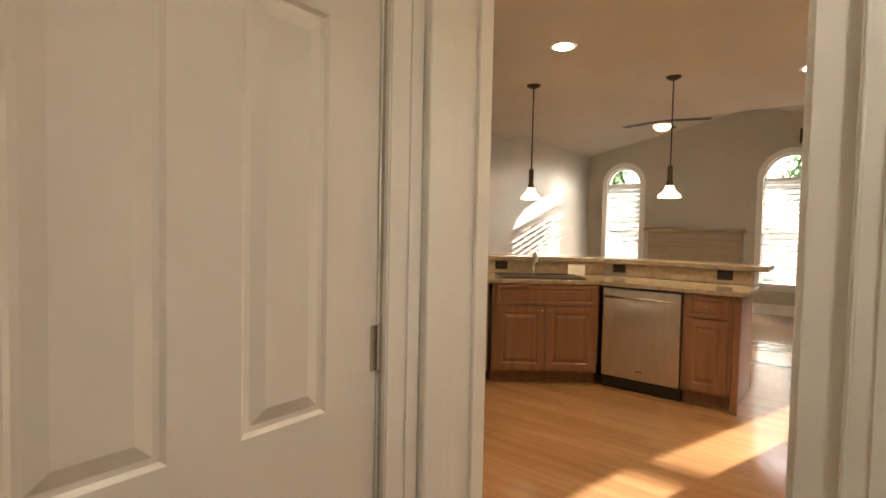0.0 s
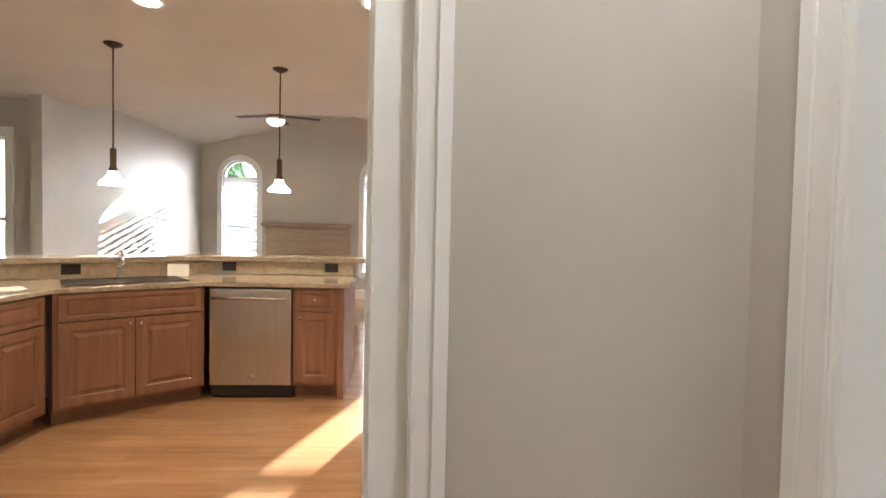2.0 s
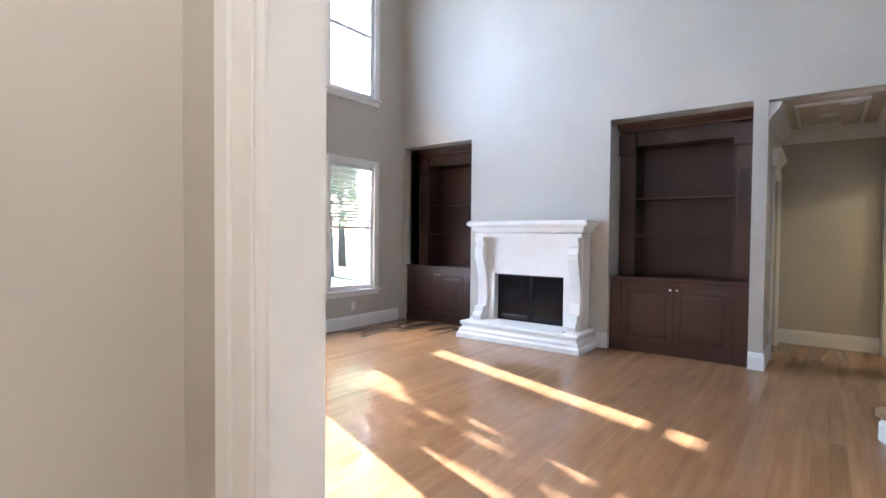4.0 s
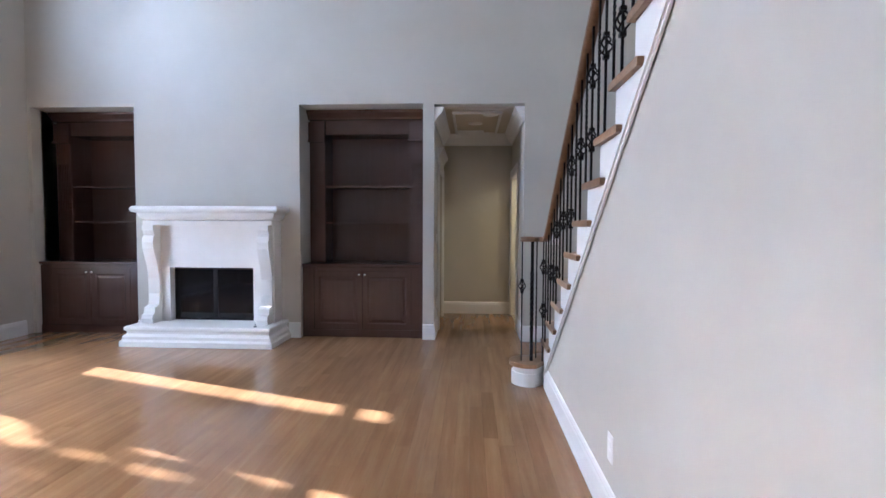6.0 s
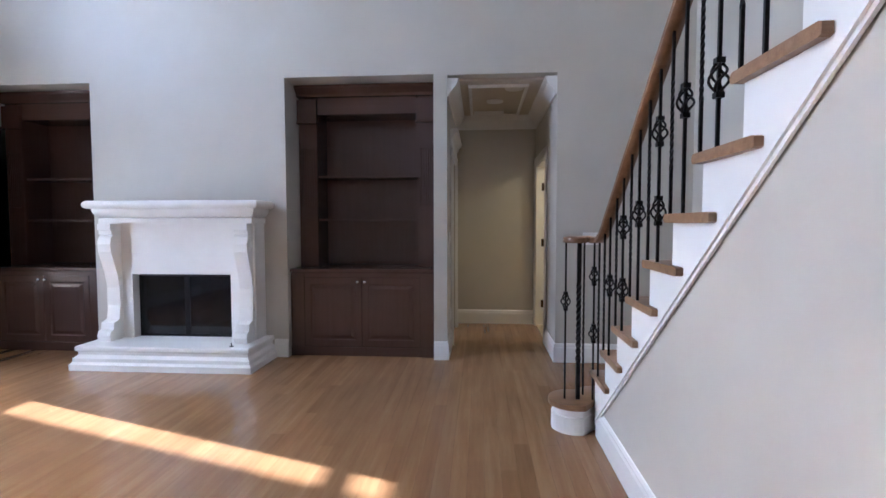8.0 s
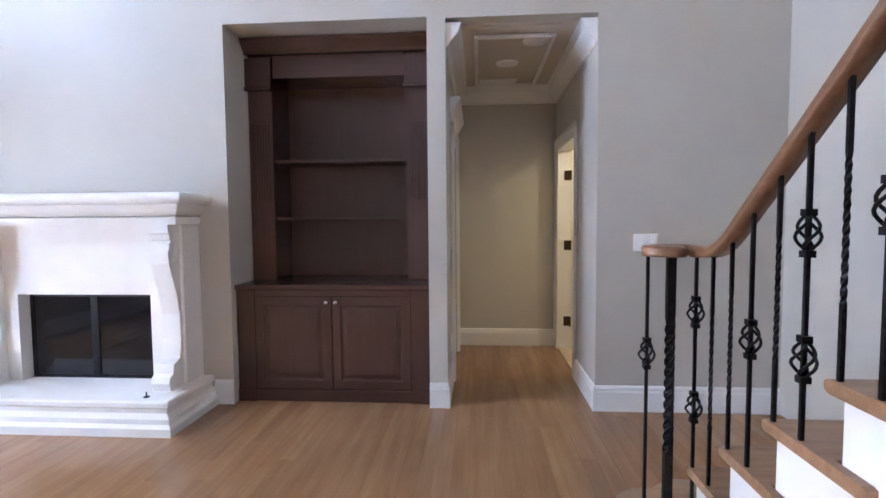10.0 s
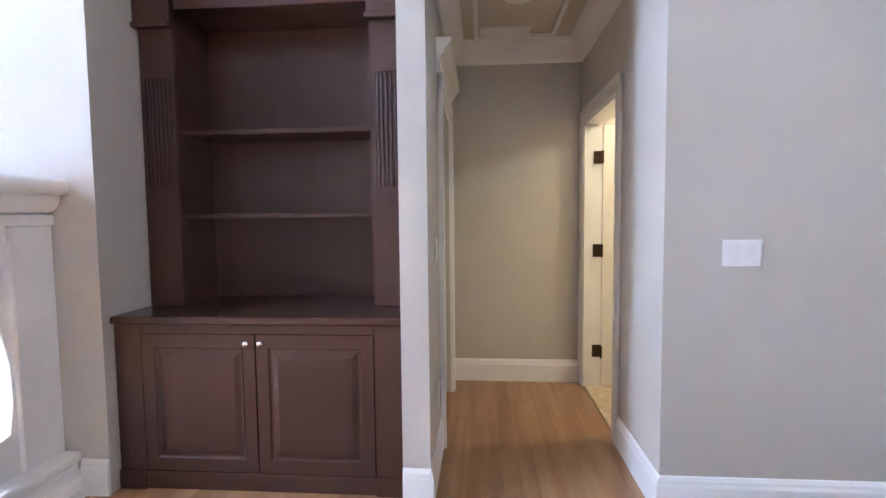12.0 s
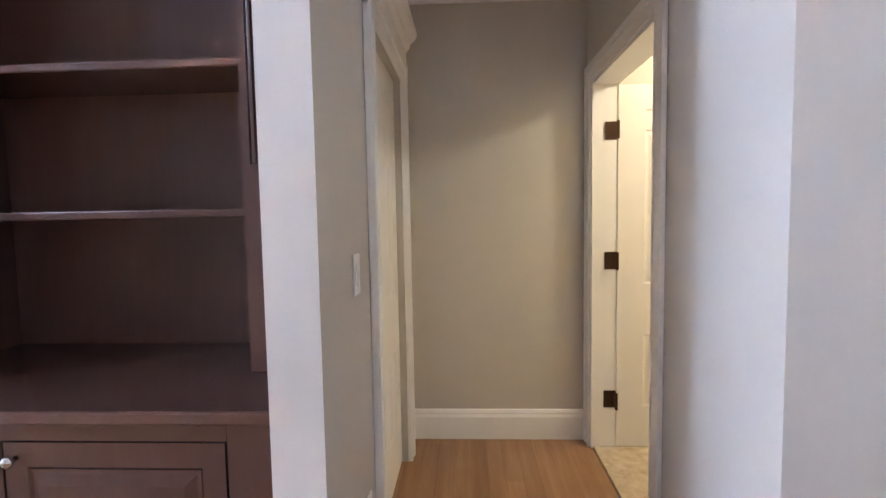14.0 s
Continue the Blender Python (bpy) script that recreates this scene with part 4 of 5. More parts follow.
for i in range(5):
    part("slat", boxes((-0.044 + 0.02 * i, -0.036 + 0.02 * i, -0.15, 0.15, -0.010, -0.0006)), WHITE, grille)

# ---------------------------------------------------------------- windows
def sash_window(name, x0, x1, z0, z1, y, label, blinds=0, rail=True, lites=0):
    """A white window in a wall's opening x0..x1, z0..z1; the room is on the -y side of y."""
    w = thing(name, ((x0 + x1) / 2, y, z0), label, "window")
    w["kind"] = "structure"
    s = ((x0 + x1) / 2, y, z0)
    c = 0.088
    prof = [(x0 - c, x0, y - 0.018, y - 0.002, z0 - c, z1 + c), (x1, x1 + c, y - 0.018, y - 0.002, z0 - c, z1 + c), (x0, x1, y - 0.018, y - 0.002, z1, z1 + c), (x0, x1, y - 0.018, y - 0.002, z0 - c, z0)]
    part("casing", moved(boxes(*prof, bevel=0.004), s), WHITE, w)
    part("sill", moved(boxes((x0 - c - 0.02, x1 + c + 0.02, y - 0.05, y - 0.0185, z0 - 0.028, z0 - 0.002), bevel=0.005), s), WHITE, w)
    f = 0.035
    rows = [(x0 + 0.0005, x0 + f, y + 0.03, y + 0.10, z0, z1), (x1 - f, x1 - 0.0005, y + 0.03, y + 0.10, z0, z1), (x0 + f, x1 - f, y + 0.03, y + 0.10, z0, z0 + f + 0.02), (x0 + f, x1 - f, y + 0.03, y + 0.10, z1 - f, z1)]
    fr = part("window_frame", moved(boxes(*rows, bevel=0.003), s), WHITE, w)
    if rail:
        part("meeting_rail", moved(boxes((x0 + f, x1 - f, y + 0.04, y + 0.08, (z0 + z1) / 2 - 0.02, (z0 + z1) / 2 + 0.02)), s), WHITE, fr)
    for i in range(1, lites):
        part("muntin", moved(boxes((x0 + (x1 - x0) * i / lites - 0.01, x0 + (x1 - x0) * i / lites + 0.01, y + 0.045, y + 0.075, z0 + f, z1 - f)), s), WHITE, fr)
    g = part("pane", moved(boxes((x0 + f, x1 - f, y + 0.058, y + 0.062, z0 + f, z1 - f)), s), GLASS, fr)
    g.visible_shadow = False
    if blinds:
        b = thing("window_blind", ((x0 + x1) / 2, y + 0.02, z1), "white slatted window blind drawn up to the head" if blinds < 20 else "white slatted window blind hanging in the window", "window blind")
        part("headrail", boxes((x0 - (x0 + x1) / 2 + 0.01, (x1 - x0) / 2 - 0.01, -0.02, 0.005, -0.05, -0.004)), BLIND, b)
        slat = mesh_of("slat", boxes((-(x1 - x0) / 2 + 0.012, (x1 - x0) / 2 - 0.012, -0.022, 0.022, -0.0012, 0.0012)), BLIND)
        for i in range(blinds):
            o = new("slat", slat)
            o.parent = b
            o.matrix_basis = pose(0, 0.0, -0.075 - 0.042 * i, -45, 0, 0)
    return w


for i, (a, b) in enumerate(WINS):
    sash_window(f"window_{2 * i + 1}", a + 0.09, b - 0.09, 0.51, 2.185, WY, "white double-hung window with a moulded casing", 17)
    sash_window(f"window_{2 * i + 2}", a + 0.09, b - 0.09, 3.125, 4.85, WY, "tall white upper window with a moulded casing", 0)
sash_window("window_9", -3.93, -3.21, 0.4, 2.20, 6.9, "white window of the breakfast nook", 0, True, 2)


def arched_window(name, x0, x1, slats, label, head=2.12):
    y = KY1
    s = ((x0 + x1) / 2, y, 0.5)
    w = thing(name, s, label, "window")
    w["kind"] = "structure"
    r, cx = (x1 - x0) / 2, (x0 + x1) / 2

    def arch(r0, r1, ya, yb, foot):
        bm = bmesh.new()
        loops = []
        pts = [(0.0, None)] + [(1, a) for a in range(0, 181, 9)] + [(2, None)]
        for kind, a in pts:
            if kind == 1:
                inner = (cx + r0 * math.cos(radians(a)), 2.18 + r0 * math.sin(radians(a)))
                outer = (cx + r1 * math.cos(radians(a)), 2.18 + r1 * math.sin(radians(a)))
            else:
                sg = 1 if kind == 0 else -1
                inner, outer = (cx + sg * r0, foot), (cx + sg * r1, foot)
            loops.append([bm.verts.new((px, yy, pz)) for (px, pz), yy in ((inner, ya), (outer, ya), (outer, yb), (inner, yb))])
        for a, b in zip(loops, loops[1:]):
            for i in range(4):
                bm.faces.new((a[i], a[(i + 1) % 4], b[(i + 1) % 4], b[i]))
        bm.faces.new(loops[0][::-1])
        bm.faces.new(loops[-1])
        bmesh.ops.recalc_face_normals(bm, faces=bm.faces)
        return moved(bm, s)
    part("casing", arch(r + 0.0005, r + 0.085, y - 0.02, y - 0.002, 0.40), WHITE, w)
    fr = part("window_frame", arch(r - 0.035, r - 0.001, y + 0.03, y + 0.10, 0.502), WHITE, w)
    part("transom", moved(boxes((x0 + 0.036, x1 - 0.036, y + 0.03, y + 0.09, 2.13, 2.19)), s), WHITE, fr)
    part("meeting_rail", moved(boxes((x0 + 0.036, x1 - 0.036, y + 0.04, y + 0.08, 1.30, 1.34)), s), WHITE, fr)
    part("sill", moved(boxes((x0 - 0.1, x1 + 0.1, y - 0.05, y - 0.0205, 0.46, 0.498), bevel=0.005), s), WHITE, w)
    part("apron", moved(boxes((x0 - 0.08, x1 + 0.08, y - 0.018, y - 0.002, 0.38, 0.458)), s), WHITE, w)
    g = part("pane", moved(boxes((x0 + 0.03, x1 - 0.03, y + 0.058, y + 0.062, 0.51, 2.50)), s), GLASS, fr)
    g.visible_shadow = False
    b = thing("window_blind", (cx, y + 0.012, head), "white slatted window blind hanging in the window", "window blind", "far room blinds")
    part("headrail", boxes((-r + 0.01, r - 0.01, -0.01, 0.015, -0.04, 0.005)), BLIND, b)
    slat = mesh_of("slat", boxes((-r + 0.012, r - 0.012, -0.041, 0.041, -0.0012, 0.0012)), BLIND)
    for i in range(slats):
        o = new("slat", slat)
        o.parent = b
        o.matrix_basis = pose(0, -0.004, -0.08 - 0.09 * i, 62, 0, 0)
    return w


arched_window("window_10", -2.32, -1.69, 17, "tall white arched window with a half-open blind")
arched_window("window_11", 0.225, 0.99, 17, "tall white arched window with a half-open blind")
# Out of view; source of the kitchen sunbeam, blind added to cut its low part.
arched_window("window_12", 2.62, 3.25, 9, "tall white arched window out of view, its low blind added to trim the sunbeam", 1.34)

# ---------------------------------------------------------------- kitchen
CT = 0.858


def frame_at(p, q):
    """The pose whose x runs from p to q along a cabinet run and whose -y faces the room."""
    d = Vector((q[0] - p[0], q[1] - p[1], 0))
    return Matrix.Translation((p[0], p[1], 0)) @ Matrix.Rotation(math.atan2(d.y, d.x), 4, "Z"), d.length


def cabinet(m, u0, u1, label, drawers=1, doors=2, depth=0.58, false_front=False):
    c = thing("base_cabinet", (0, 0, 0), label, "cabinet", "kitchen base cabinets")
    c.matrix_world = m @ Matrix.Translation((u0, 0, 0))
    w = u1 - u0
    part("carcass", boxes((0.001, w - 0.001, 0.022, depth, 0.10, CT - 0.034)), MAPLE, c)
    part("toe_kick", boxes((0.001, w - 0.001, 0.075, depth, 0.0, 0.099)), MAPLE, c)
    part("face_frame", boxes((0.001, 0.035, 0.002, 0.0215, 0.10, CT - 0.034), (w - 0.035, w - 0.001, 0.002, 0.0215, 0.10, CT - 0.034), (0.035, w - 0.035, 0.002, 0.0215, CT - 0.06, CT - 0.034), (0.035, w - 0.035, 0.002, 0.0215, 0.10, 0.125), (0.035, w - 0.035, 0.002, 0.0215, 0.635, 0.66)), MAPLE, c)
    if drawers:
        n = drawers
        for i in range(n):
            a, b = 0.025 + (w - 0.05) * i / n + 0.004, 0.025 + (w - 0.05) * (i + 1) / n - 0.004
            d = part("drawer_front", panelled("y", -0.018, -1, a, b, 0.655, CT - 0.045, 0.019, [(a + 0.03, b - 0.03, 0.68, CT - 0.07)], 0.02), MAPLE, c)
            if not false_front:
                knob(d, ((a + b) / 2, -0.018, 0.735), "y", -1, 0.013)
    for i in range(doors):
        a, b = 0.025 + (w - 0.05) * i / doors + 0.003, 0.025 + (w - 0.05) * (i + 1) / doors - 0.003
        d = part("door", panelled("y", -0.018, -1, a, b, 0.12, 0.645, 0.019, [(a + 0.055, b - 0.055, 0.175, 0.59)], 0.04), MAPLE, c)
        left = doors == 1 or i == 1
        knob(d, (a + 0.028 if left else b - 0.028, -0.018, 0.61), "y", -1, 0.013)
    return c


K0, K1, K2, K3 = (0.66, 4.98), (-0.27, 4.98), (-0.99, 4.40), (-0.99, 2.75)
m, length = frame_at(K1, K0)
cabinet(m, 0.605, 0.93, "narrow reddish maple base cabinet with one drawer and door", 1, 1)
# dishwasher
dw = thing("dishwasher", (0, 0, 0), "stainless steel dishwasher with a bar handle under the counter", "dishwasher")
dw.matrix_world = m @ Matrix.Translation((0.01, 0, 0))
part("body", boxes((0, 0.59, 0.022, 0.57, 0.02, CT - 0.036)), BLACK, dw)
part("door", boxes((0.003, 0.587, -0.022, 0.021, 0.105, CT - 0.05), bevel=0.006), STEEL, dw)
part("toe_panel", boxes((0.003, 0.587, 0.04, 0.07, 0.0, 0.10)), BLACK, dw, "black toe panel")
bm = bmesh.new()
sweep(bm, [(0.06, -0.022, 0.745), (0.06, -0.055, 0.745)], ring(0.007, 10), (0, 0, 1))
sweep(bm, [(0.53, -0.022, 0.745), (0.53, -0.055, 0.745)], ring(0.007, 10), (0, 0, 1))
sweep(bm, [(0.03, -0.055, 0.745), (0.56, -0.055, 0.745)], ring(0.011, 12), (0, 0, 1))
part("handle", bm, CHROME, dw, "polished bar handle", True)
part("badge", boxes((0.27, 0.33, -0.024, -0.0222, 0.17, 0.185)), CHROME, dw)
m2, length2 = frame_at(K2, K1)
cabinet(m2, 0.03, length2 - 0.03, "reddish maple sink cabinet with two panelled doors", 1, 2, 0.5, True)
m3, length3 = frame_at(K3, K2)
for i in range(2):
    cabinet(m3, length3 - 0.82 * (i + 1), length3 - 0.82 * i - 0.004, "reddish maple base cabinet with a drawer and two doors", 1, 2)
# fluted end panel of the peninsula
endp = thing("end_panel", (0.663, 4.98, 0), "reddish maple panel closing the end of the peninsula", "cabinet panel")
part("board", boxes((0, 0.02, 0.0, 0.66, 0.0, CT - 0.034)), MAPLE, endp)
part("corner_post", boxes((0.0, 0.045, -0.02, -0.001, 0.0, CT - 0.034), bevel=0.006), MAPLE, endp)
part("bar_panel", boxes((0.0, 0.02, 0.662, 0.80, 0.0, 0.965)), MAPLE, endp)


def offset_line(pts, d):
    """The line moved sideways by d, to the left of its way, with mitred corners."""
    out = []
    for i, p in enumerate(pts):
        p = Vector(p)
        a = (p - Vector(pts[i - 1])).normalized() if i else None
        b = (Vector(pts[i + 1]) - p).normalized() if i + 1 < len(pts) else None
        na = Vector((-a.y, a.x)) if a else None
        nb = Vector((-b.y, b.x)) if b else None
        n = na if nb is None else nb if na is None else (na + nb).normalized() / max((na + nb).normalized().dot(na), 0.3)
        out.append(tuple(p + n * d))
    return out


def ribbon(line_a, line_b, z0, z1, bevel=0.0):
    bm = bmesh.new()
    lo = [[bm.verts.new((*p, z0)) for p in ln] for ln in (line_a, line_b)]
    hi = [[bm.verts.new((*p, z1)) for p in ln] for ln in (line_a, line_b)]
    n = len(line_a)
    for i in range(n - 1):
        for q in ((hi[0][i], hi[0][i + 1], hi[1][i + 1], hi[1][i]), (lo[0][i + 1], lo[0][i], lo[1][i], lo[1][i + 1]), (lo[0][i], lo[0][i + 1], hi[0][i + 1], hi[0][i]), (lo[1][i + 1], lo[1][i], hi[1][i], hi[1][i + 1])):
            bm.faces.new(q)
    for i in (0, n - 1):
        bm.faces.new((lo[0][i], hi[0][i], hi[1][i], lo[1][i]))
    bmesh.ops.recalc_face_normals(bm, faces=bm.faces)
    if bevel:
        bmesh.ops.bevel(bm, geom=[e for e in bm.edges if not any(f.normal.z == 0 for f in e.link_faces) or True], offset=bevel, segments=2, affect="EDGES", profile=0.5)
    return bm


front = [(0.74, 4.95), (-0.285, 4.95), (-1.02 + 0.06, 4.415), (-0.96, 2.75)]
back_line = [(0.74, 5.60), (-0.50, 5.60), (-1.60, 4.80), (-1.60, 2.75)]
BAR = [(0.80, 5.60), (-0.50, 5.60), (-2.55, 4.11)]
worktop = thing("countertop", (0, 0, 0), "brown speckled granite countertop over the peninsula cabinets", "countertop")
part("slab", ribbon(front, back_line, CT - 0.033, CT, 0.004), GRANITE, worktop)
bar_wall = structure("wall_bar", ribbon([(0.66, 5.64), (-0.515, 5.64), (-2.55, 4.16)], [(0.66, 5.74), (-0.55, 5.74), (-2.55, 4.285)], 0.0, 0.968), WALL, "low greige wall carrying the raised bar")
bar = thing("bar_top", (0, 0, 0), "raised granite bar top along the peninsula", "bar top")
part("slab", ribbon([(0.80, 5.56), (-0.485, 5.56), (-2.55, 4.055)], [(0.80, 5.98), (-0.62, 5.98), (-2.55, 4.575)], 0.972, 1.012, 0.004), GRANITE, bar)
# tumbled stone tiles of the splashback, laid one by one
splash = structure("trim_splashback", ribbon([(0.684, 5.626), (-0.508, 5.626), (-2.55, 4.138)], [(0.684, 5.638), (-0.513, 5.638), (-2.55, 4.156)], CT + 0.001, 0.968), WALL, "tumbled travertine tile splashback under the bar", "splashback")
tile = mesh_of("tile", boxes((0.0015, 0.1985, -0.010, 0.0, 0.0, 0.104), bevel=0.002), TILE)
for p, q in (((-0.508, 5.625), (0.684, 5.625)), ((-1.98, 4.552), (-0.508, 5.625))):
    mm, ln = frame_at(p, q)
    for i in range(int(ln / 0.2 + 0.02)):
        o = new("tile", tile)
        o.parent = splash
        o.matrix_basis = mm @ Matrix.Translation((ln - 0.2 * (i + 1), 0, CT + 0.003))
for x, y, turn in ((-0.36, 5.612, 0), (0.50, 5.612, 0), (-1.28, 5.045, math.degrees(math.atan2(1.073, 1.472)))):
    o = plate("wall_outlet", "y", 0, -1, 0, 0, 0.115, 0.075, "dark wall outlet on the tile splashback", "outlet", 0, True)
    o.matrix_world = pose(x, y, 0.925, 0, 0, turn)
# sink and tap
sx = m2 @ Matrix.Translation((length2 / 2, 0.30, 0))
sink = thing("kitchen_sink", (0, 0, 0), "dark double sink set in the corner counter", "sink")
sink.matrix_world = sx
part("rim", boxes((-0.36, 0.36, -0.20, -0.185, CT + 0.001, CT + 0.008), (-0.36, 0.36, 0.185, 0.20, CT + 0.001, CT + 0.008), (-0.36, -0.345, -0.185, 0.185, CT + 0.001, CT + 0.008), (0.345, 0.36, -0.185, 0.185, CT + 0.001, CT + 0.008), (-0.01, 0.01, -0.185, 0.185, CT + 0.001, CT + 0.008)), BRONZE, sink)
for a, b in ((-0.344, -0.011), (0.011, 0.344)):
    part("basin", boxes((a, b, -0.184, 0.184, CT + 0.0006, CT + 0.003)), BLACK, sink, "dark basin")
tap = thing("kitchen_tap", (0, 0, 0), "arched satin nickel kitchen tap behind the sink", "tap")
tap.matrix_world = sx @ Matrix.Translation((0.0, 0.28, CT))
part("base", lathe([(0.028, 0.0), (0.028, 0.012), (0.018, 0.02), (0.016, 0.07), (0.012, 0.08)], 18), CHROME, tap, smooth=True)
bm = bmesh.new()
sweep(bm, [(0, 0, 0.07), (0, 0, 0.12)] + [(0, -0.075 + 0.075 * math.cos(radians(a)), 0.12 + 0.075 * math.sin(radians(a))) for a in range(20, 171, 25)] + [(0, -0.165, 0.10)], ring(0.011, 12), (1, 0, 0))
part("spout", bm, CHROME, tap, smooth=True)
part("lever", boxes((0.015, 0.08, -0.008, 0.008, 0.055, 0.068), bevel=0.004), CHROME, tap)
# papers on the counter
card = thing("paper_card", (-0.64, 5.30, CT), "white paper card leaning on the splashback", "card")
bm = boxes((-0.075, 0.075, -0.001, 0.001, 0.0, 0.10))
bmesh.ops.transform(bm, matrix=pose(0, 0, 0.001, -14, 0, 20), verts=bm.verts)
part("sheet", bm, PAPER, card)
for x, y, r, lab in ((-1.22, 4.30, 35, "loose white papers lying on the granite counter"), (-1.28, 4.02, 10, "loose white papers lying on the granite counter")):
    p = thing("papers", (x, y, CT), lab, "papers")
    bm = boxes((-0.14, 0.14, -0.105, 0.105, 0.0006, 0.004))
    bmesh.ops.transform(bm, matrix=pose(0, 0, 0, 0, 0, r), verts=bm.verts)
    part("sheet", bm, PAPER, p)
    bm = boxes((-0.13, 0.15, -0.10, 0.11, 0.0042, 0.0055))
    bmesh.ops.transform(bm, matrix=pose(0, 0, 0, 0, 0, r + 12), verts=bm.verts)
    part("sheet", bm, PAPER, p)


# ---------------------------------------------------------------- lamps of the place, and some recessed ones added out of view
def pendant(x, y, drop):
    p = thing("pendant_lamp", (x, y, KITCHEN_H), "lit pendant lamp with a cream glass bell shade over the bar", "pendant lamp", "bar pendants")
    part("canopy", lathe([(0.0, -0.034), (0.02, -0.032), (0.055, -0.014), (0.065, -0.004), (0.065, -0.0005)], 24), BRONZE, p, smooth=True)
    part("rod", lathe([(0.006, -drop + 0.27), (0.006, -0.03)], 10), BRONZE, p)
    part("socket", lathe([(0.012, -drop + 0.28), (0.022, -drop + 0.27), (0.022, -drop + 0.15), (0.03, -drop + 0.12), (0.03, -drop + 0.10)][::-1], 18), BRONZE, p, smooth=True)
    part("shade", lathe([(0.092, -drop), (0.094, -drop + 0.01), (0.086, -drop + 0.03), (0.062, -drop + 0.05), (0.042, -drop + 0.075), (0.034, -drop + 0.105), (0.026, -drop + 0.105), (0.034, -drop + 0.07), (0.055, -drop + 0.045), (0.080, -drop + 0.024), (0.086, -drop + 0.004)], 28), SHADEGLASS, p, "glowing cream glass shade", True)
    lamp("pendant_light", "POINT", Matrix.Translation((x, y, KITCHEN_H - drop - 0.03)), 1.6, (1.0, 0.74, 0.44), radius=0.05)


pendant(-1.05, 5.16, 1.05)
pendant(0.05, 5.61, 1.035)


def downlight(x, y, z, watts, label="lit recessed ceiling light with a white ring, some added out of view", turn=115, hue=(1.0, 0.72, 0.42)):
    d = thing("recessed_light", (x, y, z), label, "ceiling light", "recessed lights")
    part("trim_ring", lathe([(0.075, -0.004), (0.09, -0.006), (0.096, -0.002), (0.096, -0.0005), (0.075, -0.0005)], 30), WHITE, d, smooth=True)
    part("bulb", lathe([(0.0, -0.016), (0.04, -0.014), (0.062, -0.009), (0.07, -0.0045)], 24), BULB, d, "glowing lamp face")
    lamp("downlight", "SPOT", look((x, y, z - 0.02), (x, y, 0)), watts, hue, radius=0.06, spot=radians(turn))


# The last three are out of view, added to continue the rows.
for x, y in ((-0.41, 4.42), (0.97, 4.33), (1.0, 5.98), (-1.9, 4.0), (-0.4, 2.95), (0.97, 2.95)):
    downlight(x, y, KITCHEN_H, 7.5)
# Out of view; inferred from the glow high on the wall beside it.
downlight(1.58, 1.72, 2.62, 7.5, turn=112, hue=(1.0, 0.93, 0.82))
# Unseen lamp added as weak warm fill for the entry.
downlight(1.05, 0.75, 2.62, 1.0, turn=140)
lamp("bath_light", "POINT", Matrix.Translation((7.9, 0.0, 2.2)), 2.5, (1.0, 0.84, 0.50), radius=0.1)

# ceiling fan of the far room
fan = thing("ceiling_fan", (-0.81, 8.5, 3.15), "dark ceiling fan with a lit white glass bowl", "ceiling fan")
part("downrod", lathe([(0.012, -0.25), (0.012, -0.03), (0.06, -0.015), (0.06, 0.02)], 14), BRONZE, fan)
part("motor", lathe([(0.05, -0.34), (0.11, -0.32), (0.12, -0.26), (0.06, -0.23)], 24), BRONZE, fan, smooth=True)
part("bowl", lathe([(0.0, -0.445), (0.07, -0.43), (0.12, -0.385), (0.125, -0.355), (0.06, -0.341)], 24), SHADEGLASS, fan, "glowing white glass bowl", True)
for i in range(5):
    bm = boxes((0.12, 0.62, -0.06, 0.06, -0.295, -0.287), bevel=0.003)
    bmesh.ops.transform(bm, matrix=Matrix.Rotation(radians(72 * i + 20), 4, "Z"), verts=bm.verts)
    part("blade", bm, BRONZE, fan)

# far fireplace and a speaker high in the corner
tan = wooden("tan_mantel_wood", (0.30, 0.22, 0.15), (0.40, 0.31, 0.21), (0.48, 0.38, 0.27), "x", 0.5)
ff = thing("far_fireplace", (-0.76, KY1, 0), "tan fireplace surround with a flat shelf between arched windows", "fireplace")
part("surround", boxes((-0.74, -0.40, -0.12, -0.002, 0, 1.30), (0.40, 0.74, -0.12, -0.002, 0, 1.30), (-0.40, 0.40, -0.12, -0.002, 0.80, 1.30), bevel=0.004), tan, ff)
part("shelf", boxes((-0.80, 0.80, -0.22, -0.002, 1.302, 1.37), bevel=0.01), tan, ff)
part("firebox", boxes((-0.40, 0.40, -0.05, -0.002, 0.0, 0.80)), SOOT, ff)
spk = thing("wall_speaker", (0.75, KY1, 2.80), "small black loudspeaker high on the far wall", "loudspeaker")
part("cabinet", boxes((-0.07, 0.07, -0.14, -0.004, -0.11, 0.11), bevel=0.008), BLACK, spk)

# ---------------------------------------------------------------- sky fill lamps added in openings that no view looks through
SKYBLUE = (0.78, 0.88, 1.0)
